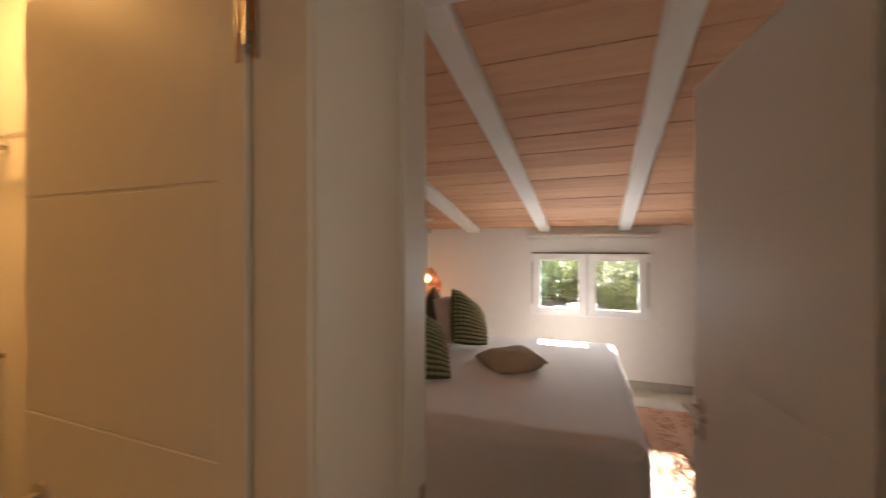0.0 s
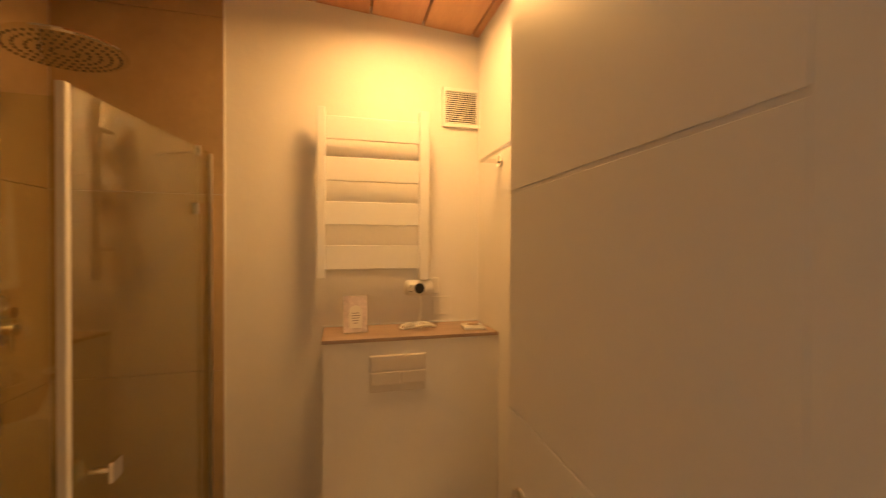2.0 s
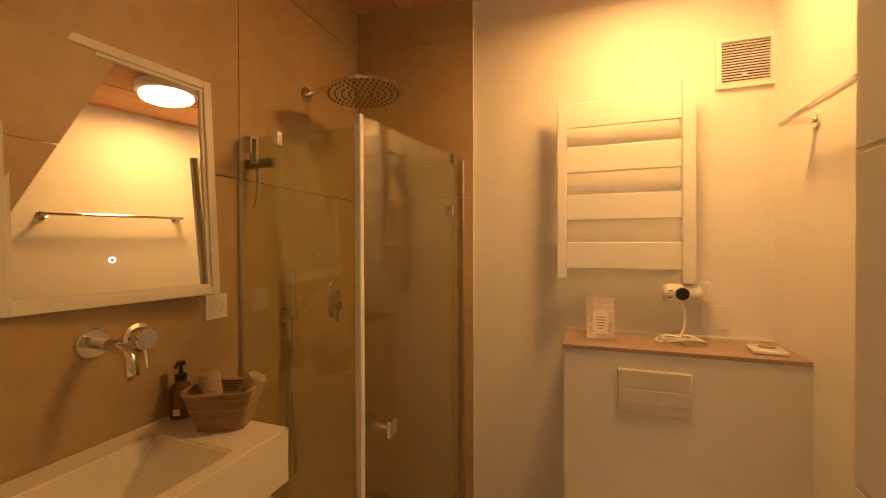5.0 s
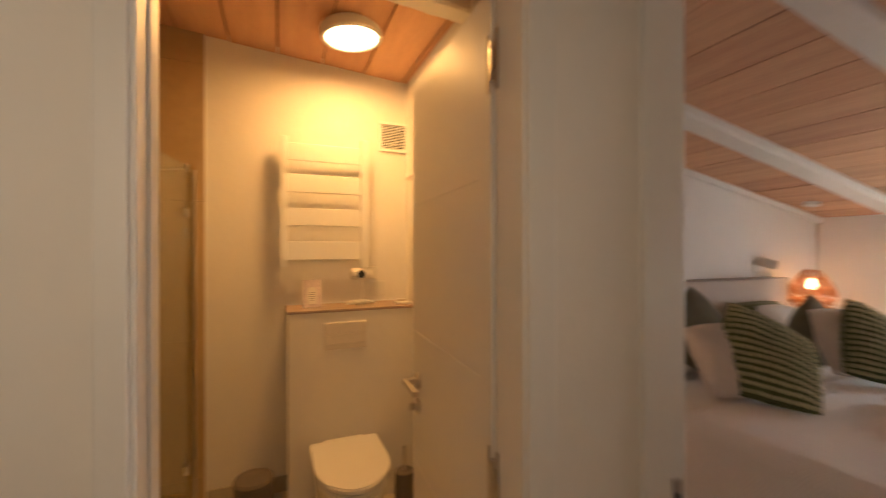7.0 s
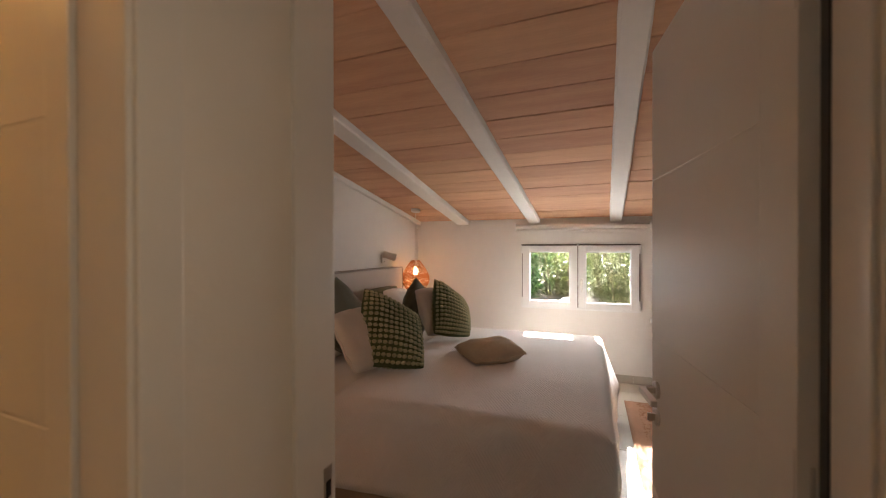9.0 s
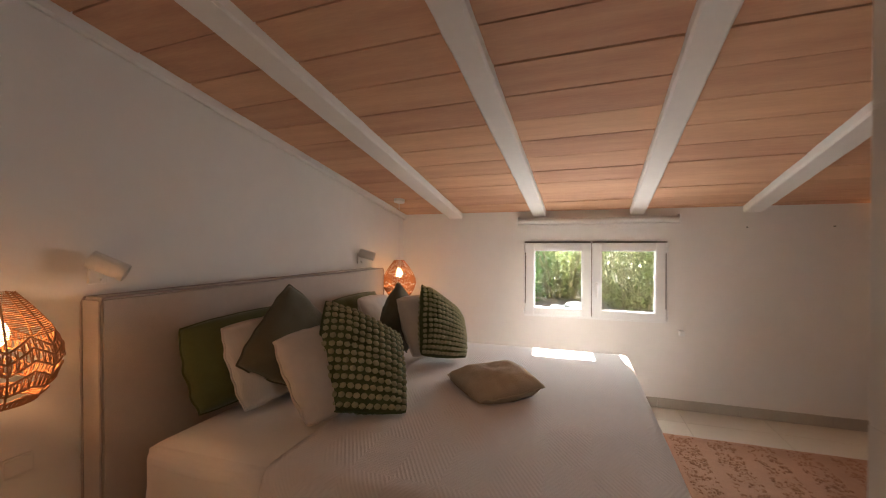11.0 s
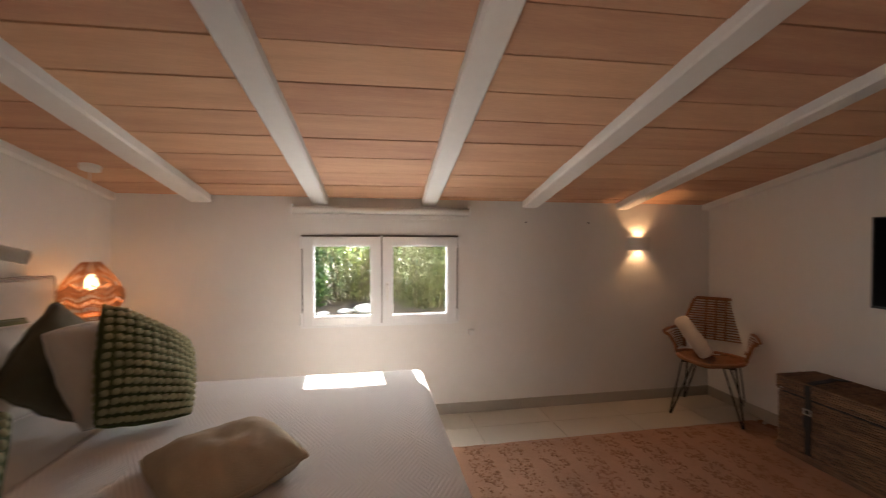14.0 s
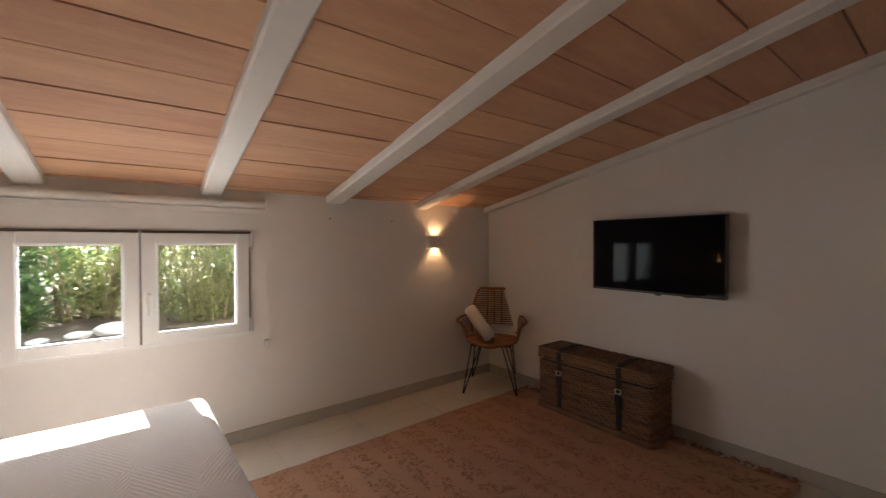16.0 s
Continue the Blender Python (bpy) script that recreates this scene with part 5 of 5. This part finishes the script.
lathe(bm, [(0.0, 0.0), (0.036, 0.0), (0.036, 0.005), (0.027, 0.008), (0.027, 0.034), (0.024, 0.038), (0.0, 0.038)], 28, pose(0, 0, 0, -90, 0, 0))
part("body", bm, M_CHROME, TL)
bm = bmesh.new()
cyl(bm, (0, 0.025, -0.015), (0.0, 0.035, -0.070), 0.0052, seg=12)
part("lever", bm, M_CHROME, TL)

MR = thing("mirror", label="white-framed wall mirror leaning over the washbasin", category="mirror", m=pose(-1.245, FB + 0.058, 1.322, 0, 0, -7.0) @ pose(0, 0, 0, 3.5) @ pose(0, 0, -1.318))
mx0, mx1, mz0, mz1 = 0.0, 0.44, 1.318, 1.915
bm = bmesh.new()
for a in ((mx0, mx0 + 0.022, mz0, mz1), (mx1 - 0.022, mx1, mz0, mz1), (mx0 + 0.022, mx1 - 0.022, mz1 - 0.022, mz1), (mx0 + 0.022, mx1 - 0.022, mz0, mz0 + 0.022)):
    box(bm, a[0], a[1], 0, 0.026, a[2], a[3], bevel=0.002)
part("frame", bm, M_DOOR, MR)
bm = bmesh.new()
for a in ((mx0 + 0.022, mx0 + 0.030, mz0 + 0.022, mz1 - 0.022), (mx1 - 0.030, mx1 - 0.022, mz0 + 0.022, mz1 - 0.022), (mx0 + 0.030, mx1 - 0.030, mz1 - 0.030, mz1 - 0.022), (mx0 + 0.030, mx1 - 0.030, mz0 + 0.022, mz0 + 0.030)):
    box(bm, a[0], a[1], 0, 0.019, a[2], a[3])
part("inner_frame", bm, M_DOOR, MR)
gl = part("mirror_glass", bx(mx0 + 0.028, mx1 - 0.028, 0.004, 0.014, mz0 + 0.028, mz1 - 0.028), M_MIRROR, MR, "clean mirror glass")
bm = bmesh.new()
lathe(bm, [(0.0048, 0.0), (0.0068, 0.0), (0.0068, 0.0006), (0.0048, 0.0006), (0.0048, 0.0)], 24, Matrix.Translation((0.248, 0.0142, 1.421)) @ pose(0, 0, 0, -90, 0, 0))
part("touch_ring", bm, M_LED, gl, "small lit touch ring")

wall_socket(pose(-1.286, FB + 0.010, 1.277, 0, 0, 90), 1, 0, 0.074, 0.074, "white wall socket below the mirror")
wall_socket(pose(-2.10, 0.543, 1.190, 0, 0, 0), 1, 0, 0.086, 0.086, "white wall socket above the shelf")

SB = thing("soap_bottle", (-1.148, -0.905, 1.010), 30, "amber soap bottle with a black pump", "soap dispenser")
bm = bmesh.new()
lathe(bm, [(0.0, 0.0), (0.024, 0.0), (0.026, 0.004), (0.026, 0.070), (0.022, 0.084), (0.012, 0.092), (0.012, 0.098), (0.0, 0.098)], 24)
bt = part("bottle", bm, M_AMBER, SB, smooth=True)
bm = bmesh.new()
lathe(bm, [(0.0, 0.096), (0.014, 0.096), (0.014, 0.112), (0.005, 0.115), (0.004, 0.135), (0.011, 0.136), (0.011, 0.144), (0.0, 0.145)], 18)
tube(bm, [(0, 0, 0.140), (0.02, 0, 0.141), (0.030, 0, 0.136)], 0.0042, 8)
part("pump", bm, M_BLACK, SB, "black pump head")
part("sticker", bx(0.0245, 0.0268, -0.008, 0.008, 0.012, 0.028), M_PAPER, bt)

BK = thing("towel_basket", (-1.150, -0.752, 1.0105), 117, "small square basket of brown paper rope", "basket")
bm = bmesh.new()
for i in range(13):
    f = i / 12
    hx, hy = 0.052 + 0.026 * f, 0.038 + 0.020 * f
    rr_ = [(x, y, 0.005 + 0.078 * f + 0.016 * f * (abs(x) / hx) ** 3) for x, y in rounded(hx, hy, 0.012)]
    tube(bm, rr_, 0.0042 if i < 12 else 0.0055, 6, closed=True)
part("rope_coil", bm, M_PAPERROPE, BK, smooth=True)
part("bottom", bx(-0.050, 0.050, -0.036, 0.036, 0.001, 0.007, bevel=0.002), M_PAPERROPE, BK)
for x, a, l in ((-0.022, 8, 0.118), (0.026, -30, 0.105)):
    T = thing("rolled_towel", label="rolled beige hand towel in the basket", category="towel", group="rolled towels", m=pose(-1.150, -0.752, 1.0105, 0, 0, 117) @ pose(x, -0.005, 0.016 if a > 0 else 0.030, 0, -a, 0))
    bm = bmesh.new()
    lathe(bm, [(0.0, 0.0), (0.020, 0.0), (0.024, 0.006), (0.024, l - 0.006), (0.020, l), (0.015, l - 0.003), (0.013, l), (0.006, l - 0.003), (0.0, l)], 22)
    for v in bm.verts:
        v.co.x += 0.0015 * noise.noise(v.co * 120)
        v.co.y += 0.0015 * noise.noise(v.co * 120 + Vector((9, 0, 0)))
    part("roll", bm, M_TOWEL, T, smooth=True)

# toilet wall
TC = thing("cistern_wall", (0, 0, BF), 0, "low white boxed-in cistern wall", "cistern", kind="structure")
part("box", bx(-2.10, -1.840, 0.028, 0.722, 0, 1.100 - BF), M_WALL, TC)
SF = thing("shelf_board", (0, 0, 1.100), 0, "narrow brown wooden shelf board on the cistern wall", "shelf")
part("board", bx(-2.10, -1.836, 0.022, 0.720, 0, 0.014, bevel=0.0015, seg=1), M_SHELFW, SF)
part("back_edge", bx(-2.10, -2.092, 0.018, 0.720, 0.014, 0.020), M_PVC, SF)
FP = thing("flush_plate", (-1.840, 0.306, 0.975), 0, "white glass flush plate with two buttons", "flush plate")
part("plate", bx(0, 0.008, -0.108, 0.108, -0.068, 0.072, bevel=0.002), M_FLUSH, FP)
for y0, y1 in ((-0.105, 0.008), (0.012, 0.105)):
    part("button", bx(0.006, 0.012, y0, y1, -0.038, 0.008, bevel=0.0015), M_FLUSH, FP)
part("upper_panel", bx(0.006, 0.0105, -0.105, 0.105, 0.014, 0.069, bevel=0.001), M_FLUSH, FP)

TO = thing("toilet", (-1.840, 0.292, BF - 0.02), 0, "white wall-hung toilet with the lid closed", "toilet")
bm = bmesh.new()


def dee(w, l, k=18):
    """A plan outline: straight at the wall, rounded in front."""
    out = [(0.0, -w), (l * 0.5, -w)]
    out += [(l * 0.5 + l * 0.5 * math.sin(math.pi * i / k), -w * math.cos(math.pi * i / k)) for i in range(1, k)]
    return out + [(l * 0.5, w), (0.0, w)]


rings = []
for w, l, z in ((0.09, 0.30, 0.06), (0.12, 0.40, 0.12), (0.150, 0.49, 0.24), (0.162, 0.52, 0.33), (0.164, 0.525, 0.345)):
    rings.append([bm.verts.new((x, y, z)) for x, y in dee(w, l)])
for A, B in zip(rings, rings[1:]):
    for k in range(len(A)):
        bm.faces.new((A[k], A[(k + 1) % len(A)], B[(k + 1) % len(B)], B[k]))
bm.faces.new(rings[0][::-1])
bm.faces.new(rings[-1])
part("bowl", bm, M_CERAMIC, TO, smooth=False)
for nm, z0, z1, w, l in (("seat", 0.348, 0.368, 0.164, 0.465), ("lid", 0.371, 0.396, 0.166, 0.462)):
    bm = bmesh.new()
    prism(bm, [(x + 0.055, y) for x, y in dee(w, l)], z0, z1)
    bmesh.ops.bevel(bm, geom=[e for e in bm.edges if abs(e.verts[0].co.z - e.verts[1].co.z) < 1e-6], offset=0.006, segments=3, affect="EDGES")
    part(nm, bm, M_CERAMIC, TO)
part("hinge_bar", bx(0.015, 0.05, -0.10, 0.10, 0.345, 0.385, bevel=0.006), M_CERAMIC, TO)

BN = thing("waste_bin", (-1.80, -0.125, BF), 0, "round dark grey pedal bin with a flat lid", "bin")
bm = bmesh.new()
lathe(bm, [(0.0, 0.0), (0.078, 0.0), (0.08, 0.004), (0.086, 0.235), (0.0, 0.235)], 32)
part("body", bm, M_BIN, BN)
bm = bmesh.new()
lathe(bm, [(0.0, 0.238), (0.088, 0.238), (0.088, 0.250), (0.080, 0.262), (0.0, 0.270)], 32)
part("lid", bm, M_BIN, BN)
part("pedal", bx(0.07, 0.12, -0.02, 0.02, 0.008, 0.016, bevel=0.003), M_BLACK, BN)
TBR = thing("toilet_brush", (-1.62, 0.560, BF), 0, "toilet brush in a dark round holder", "toilet brush")
bm = bmesh.new()
lathe(bm, [(0.0, 0.0), (0.044, 0.0), (0.046, 0.004), (0.046, 0.24), (0.040, 0.245), (0.012, 0.246), (0.0, 0.246)], 24)
part("holder", bm, M_BIN, TBR)
bm = bmesh.new()
cyl(bm, (0, 0, 0.244), (0, 0, 0.36), 0.008, seg=12)
part("handle", bm, M_STEEL, TBR)

# towel radiator
RD = thing("towel_radiator", (-2.10, 0, 0), 0, "white flat-panel towel radiator on the wall", "radiator")
for y0, y1, z0, z1 in ((-0.004, 0.030, 1.330, 2.030), (0.420, 0.462, 1.318, 2.045)):
    part("post", bx(0.070, 0.108, y0, y1, z0, z1, bevel=0.003), M_PVC, RD)
for z0, z1 in ((1.905, 2.000), (1.733, 1.832), (1.552, 1.648), (1.367, 1.467)):
    part("panel", bx(0.082, 0.094, 0.030, 0.420, z0, z1, bevel=0.003), M_PVC, RD)
for y in (0.013, 0.441):
    for z in (1.45, 1.92):
        bm = bmesh.new()
        cyl(bm, (0, y, z), (0.072, y, z), 0.011, seg=12)
        part("wall_bracket", bm, M_PVC, RD)

VT = thing("air_vent", (-2.10, 0.635, 2.108), 0, "square white air vent with fine slats", "vent")
bm = bmesh.new()
for a in ((-0.090, -0.074, -0.090, 0.090), (0.074, 0.090, -0.090, 0.090), (-0.074, 0.074, 0.074, 0.090), (-0.074, 0.074, -0.090, -0.074)):
    box(bm, 0, 0.014, a[0], a[1], a[2], a[3])
part("frame", bm, M_PVC, VT)
part("dark_duct", bx(0.0, 0.002, -0.074, 0.074, -0.074, 0.074), M_BLACK, VT)
for i in range(15):
    z = -0.068 + 0.0097 * i
    part("slat", bx(0.002, 0.008, -0.074, 0.074, z - 0.0016, z + 0.0016), M_PVC, VT)

# small pale block low on the slats
part("pale_speck", bx(0.008, 0.0105, -0.012, 0.004, -0.052, -0.042, bevel=0.001), M_PAPER, VT, "small pale speck")

BR = thing("towel_bar", (0, 0.722, 1.812), 0, "long chrome towel bar on the white wall", "towel bar")
bm = bmesh.new()
cyl(bm, (-1.842, -0.078, 0), (-1.205, -0.078, 0), 0.0085, seg=14)
part("bar", bm, M_CHROME, BR)
for x in (-1.828, -1.22):
    bm = bmesh.new()
    lathe(bm, [(0.0, 0.0), (0.023, 0.0), (0.023, 0.008), (0.009, 0.010), (0.009, 0.078), (0.0, 0.078)], 22, pose(x, 0, 0, 90, 0, 0))
    part("post", bm, M_CHROME, BR)

# things on the shelf
BO = thing("info_card", (-1.945, 0.150, 1.114), 3, "small printed card in a clear stand on the shelf", "card")
m8 = pose(0, 0, 0, 0, -8, 0)
bm = bx(-0.0012, 0.0012, -0.048, 0.048, 0.003, 0.150, m=m8)
cd = part("card", bm, M_CARD, BO, "lilac printed card")
bm = bmesh.new()
arch = [(-0.026, 0.02), (0.026, 0.02), (0.026, 0.085)] + [(0.026 * math.cos(math.pi * i / 12), 0.085 + 0.026 * math.sin(math.pi * i / 12)) for i in range(1, 12)] + [(-0.026, 0.085)]
va = [bm.verts.new((0.0016, y, z)) for y, z in arch]
vb_ = [bm.verts.new((0.0026, y, z)) for y, z in arch]
bm.faces.new(vb_)
for i in range(len(arch)):
    bm.faces.new((va[i], va[(i + 1) % len(arch)], vb_[(i + 1) % len(arch)], vb_[i]))
bmesh.ops.transform(bm, matrix=m8, verts=bm.verts[:])
ar = part("arch_label", bm, M_PAPER, cd, "white arched label")
for i in range(5):
    w = (0.014, 0.017, 0.015, 0.012, 0.008)[i]
    part("text_bar", bx(0.0027, 0.0031, -w, w, 0.078 - i * 0.010, 0.0815 - i * 0.010, m=m8), M_INK, cd)
gs = part("acrylic_stand", bx(-0.004, -0.0015, -0.050, 0.050, 0.0, 0.152, m=m8), M_GLASS, BO)
part("foot", bx(-0.010, 0.030, -0.050, 0.050, 0.0, 0.003), M_GLASS, BO)

HD = thing("hair_dryer", (-2.10, 0.430, 1.283), 0, "white hair dryer in a wall holder", "hair dryer")
part("holder", bx(0, 0.035, 0.045, 0.095, -0.035, 0.040, bevel=0.006), M_LAMPW, HD)
bm = bmesh.new()
lathe(bm, [(0.0, -0.062), (0.022, -0.060), (0.032, -0.045), (0.035, 0.0), (0.034, 0.045), (0.030, 0.060), (0.0, 0.062)], 24, pose(0.075, -0.005, 0, 90, 0, 0))
by_ = part("body", bm, M_LAMPW, HD, smooth=True)
bm = bmesh.new()
lathe(bm, [(0.0, 0.0), (0.020, 0.0), (0.0225, 0.004), (0.0205, 0.008), (0.0, 0.006)], 24, pose(0.104, -0.010, 0, 0, 90, 0))
part("dark_outlet", bm, M_BLACK, by_, "dark round air outlet")
for k in range(4):
    part("vent_slot", bx(0.100, 0.108, -0.055 + 0.004 * (k % 2), -0.042, -0.014 + 0.008 * k, -0.011 + 0.008 * k), M_BLACK, by_)
CB = thing("power_cord", (-1.96, 0.410, 1.1145), 0, "coiled white cord lying on the shelf", "cord")
bm = bmesh.new()
pts = [(-0.055, 0.01, 0.150), (-0.045, 0.02, 0.10), (-0.03, 0.015, 0.05), (-0.02, 0.0, 0.02)]
for i in range(70):
    a = 0.35 * i
    r = 0.024 + 0.018 * math.sin(i * 0.21)
    pts.append((r * 1.1 * math.cos(a) + 0.012 * math.sin(i * 0.13), r * 1.9 * math.sin(a), 0.008 + 0.007 * (1 + math.sin(i * 0.9))))
tube(bm, pts, 0.0042, 6)
part("cable", bm, M_LAMPW, CB, smooth=True)
DS = thing("square_dish", (-1.925, 0.640, 1.1145), -6, "square white dish with a small bar of soap", "dish")
bm = bmesh.new()
box(bm, -0.045, 0.045, -0.045, 0.045, 0, 0.014, bevel=0.004)
lathe(bm, [(0.036, 0.0145), (0.034, 0.018), (0.028, 0.0175), (0.027, 0.0148), (0.0, 0.0146)], 28)
part("dish", bm, M_CERAMIC, DS)
bm = bmesh.new()
lathe(bm, [(0.0, 0.0146), (0.018, 0.015), (0.021, 0.018), (0.018, 0.022), (0.0, 0.023)], 20, Matrix.Diagonal((0.7, 1.2, 1, 1)))
part("soap", bm, M_TOWEL, DS)

# ceiling lamp
LP = thing("ceiling_lamp", (-1.665, 0.31, bath_ceil(0.31)), 0, "round flat ceiling lamp with a white rim, lit", "ceiling lamp")
bm = bmesh.new()
lathe(bm, [(0.0, 0.005), (0.142, 0.005), (0.145, 0.0), (0.145, -0.040), (0.141, -0.046), (0.127, -0.046), (0.125, -0.040), (0.0, -0.038)], 48, pose(0, 0, 0, 4.3, 0, 0))
part("rim", bm, M_LAMPW, LP)
bm = bmesh.new()
lathe(bm, [(0.1245, -0.0395), (0.112, -0.0445), (0.0, -0.047)], 48, pose(0, 0, 0, 4.3, 0, 0))
part("diffuser", bm, M_DISC, LP, "glowing round diffuser")


# ---- outside the window ----
bm = bmesh.new()
ys = [-80, 4.87, 4.88, 5.6, 7.0, 10, 20, 60, 300]
gz = lambda x, y: -0.2 if y < 4.875 else 0.60 + 0.06 * min(1.0, max(0.0, (y - 5.2) / 2)) + (0.04 * noise.noise((x * 0.9, y * 0.9, 0)) if y < 30 else 0)
xs = [-300, -60, -20, -8] + [-5 + 0.5 * i for i in range(21)] + [8, 20, 60, 300]
g = [[bm.verts.new((x, y, gz(x, y))) for y in ys] for x in xs]
for A, B in zip(g, g[1:]):
    for j in range(len(ys) - 1):
        bm.faces.new((A[j], B[j], B[j + 1], A[j + 1]))
tagged(mesh_ob("ground", bm, M_SOIL), "brown garden soil outside the window, nearly at sill height", "ground", kind="structure")


def leaf_mesh(name, centres, material, parent, size, rng, droop, label, kind="stuff"):
    """Many narrow folded leaves, each of four triangles."""
    n = len(centres)
    a = rng.uniform(0, 2 * math.pi, n)
    tilt = rng.normal(droop, 0.45, n)
    l, w = rng.uniform(0.6, 1.25, n) * size, rng.uniform(0.8, 1.2, n) * size * 0.11
    d = np.c_[np.cos(a) * np.cos(tilt), np.sin(a) * np.cos(tilt), np.sin(tilt)]
    s = np.c_[-np.sin(a), np.cos(a), np.zeros(n)]
    u = np.cross(d, s)
    c = np.asarray(centres)
    P = np.stack([c, c + d * (l * 0.45)[:, None] + s * w[:, None] + u * (w * 0.4)[:, None], c + d * l[:, None] + np.c_[np.zeros(n), np.zeros(n), -l * 0.12], c + d * (l * 0.45)[:, None] - s * w[:, None] + u * (w * 0.4)[:, None], c + d * (l * 0.5)[:, None]], 1)
    k = np.arange(n)[:, None] * 5
    F = np.concatenate([np.concatenate([k, k + 1, k + 4], 1), np.concatenate([k + 1, k + 2, k + 4], 1), np.concatenate([k + 2, k + 3, k + 4], 1), np.concatenate([k + 3, k, k + 4], 1)])
    me = bpy.data.meshes.new(name)
    me.from_pydata(P.reshape(-1, 3).tolist(), [], F.tolist())
    me.materials.append(material)
    ob = new(name, me)
    ob.parent = parent
    return tagged(ob, label, kind=kind)


def bush(x, y, h, spread, seed, stems, leaves, material, size, label, droop=0.35, thick=0.011):
    rng = np.random.default_rng(seed)
    root = thing("garden_bush", (x, y, gz(x, y)), 0, label, "bush", "garden hedge")
    bm = bmesh.new()
    cen = []
    for i in range(stems):
        a, r0 = rng.uniform(0, 2 * math.pi), spread * 0.35 * math.sqrt(rng.random())
        b = np.array([r0 * math.cos(a), r0 * math.sin(a), -0.05])
        lean = np.array([math.cos(a), math.sin(a), 0]) * spread * rng.uniform(0.1, 0.75) + rng.normal(0, 0.08, 3)
        hh = h * rng.uniform(0.65, 1.05)
        pts = [b + lean * (t ** 1.6) + np.array([0, 0, hh * t]) for t in np.linspace(0, 1, 7)]
        tube(bm, [tuple(p) for p in pts], [thick * (1 - 0.12 * k) for k in range(7)], 5)
        for _ in range(int(1.35 * leaves / stems)):
            t = rng.random() ** 1.15
            p = b + lean * (t ** 1.6) + np.array([0, 0, hh * t])
            cen.append(p + rng.normal(0, 0.085 + 0.05 * t, 3))
    part("stems", bm, M_CANE, root, "thin tan canes")
    leaf_mesh("foliage", cen, material, root, size, rng, droop, "narrow pointed leaves")
    return root


bush(-1.75, 6.9, 2.0, 0.9, 11, 26, 3000, M_LEAF1, 0.17, "green shrub with broad pointed leaves")
bush(-0.95, 7.1, 1.6, 0.8, 12, 26, 2600, M_LEAF1, 0.17, "dense shrub with pointed green leaves")
bush(-0.30, 6.7, 1.30, 0.7, 13, 16, 1500, M_LEAF2, 0.13, "tall shrub with tan canes and green leaves", 0.35, 0.016)
bush(0.50, 6.7, 1.95, 0.8, 14, 30, 3400, M_LEAF2, 0.10, "bamboo-like shrub with yellow-green leaves")
bush(1.15, 6.9, 1.5, 0.85, 15, 34, 4000, M_LEAF2, 0.10, "bamboo-like shrub with yellow-green leaves")
bush(0.62, 5.95, 0.80, 0.55, 31, 26, 2200, M_LEAF2, 0.085, "low bamboo-like shrub with yellow-green leaves", 0.2, 0.008)
bush(1.30, 6.05, 0.85, 0.6, 32, 26, 2200, M_LEAF2, 0.085, "low bamboo-like shrub with yellow-green leaves", 0.2, 0.008)
bush(-0.85, 6.25, 0.60, 0.5, 33, 22, 1300, M_LEAF1, 0.14, "low shrub with broad green leaves", 0.2, 0.009)
bush(2.1, 7.1, 1.8, 0.9, 16, 26, 3400, M_LEAF1, 0.14, "dense green shrub of the hedge")
bush(-2.9, 7.4, 2.2, 1.1, 17, 26, 3000, M_LEAF1, 0.18, "green shrub with broad pointed leaves")
bush(3.2, 7.6, 2.2, 1.1, 18, 24, 3000, M_LEAF1, 0.16, "dense green shrub of the hedge")
bush(-0.2, 8.6, 1.35, 1.2, 19, 30, 3400, M_LEAF1, 0.17, "dark green shrub at the back of the hedge")
bush(1.3, 8.8, 1.35, 1.2, 20, 30, 3000, M_LEAF1, 0.16, "dark green shrub at the back of the hedge")
bush(-2.0, 8.8, 1.7, 1.3, 21, 28, 3400, M_LEAF1, 0.18, "dark green shrub at the back of the hedge")
bush(2.8, 9.2, 1.8, 1.3, 22, 28, 3400, M_LEAF1, 0.18, "dark green shrub at the back of the hedge")

for i, (x, y, s) in enumerate(((-0.06, 5.75, 0.10), (0.13, 5.5, 0.07), (-0.50, 5.7, 0.05), (-0.85, 5.9, 0.06), (-0.28, 5.75, 0.06))):
    bm = bmesh.new()
    bmesh.ops.create_icosphere(bm, subdivisions=3, radius=1.0)
    for v in bm.verts:
        k = 1 + 0.28 * noise.noise(v.co * 1.3 + Vector((i * 7, 0, 0))) + 0.1 * noise.noise(v.co * 4)
        v.co = Vector((v.co.x * s * 1.3 * k, v.co.y * s * k, v.co.z * s * 0.6 * k))
    st = mesh_ob("garden_stone", bm, M_ROCK, smooth=True)
    st.location = (x, y, gz(x, y) + s * 0.25)
    tagged(st, "pale sunlit stone lying on the garden soil", "stone", "garden stones")


# ---- floor tiles ----
bm = bx(-0.2985, 0.2985, -0.2985, 0.2985, -0.012, 0.0, bevel=0.0015, seg=1)
tile_mesh = bpy.data.meshes.new("floor_tile")
bm.to_mesh(tile_mesh)
bm.free()
tile_mesh.materials.append(M_FLOOR)
for i in range(9):
    for j in range(10):
        x, y = -1.95 + 0.6 * i, 4.55 - 0.6 * j
        if y < 0.35 and not -0.5 < x < 0.7:
            continue
        t = new("floor_tile", tile_mesh)
        t.location, t.parent = (x, y, 0), FLOOR
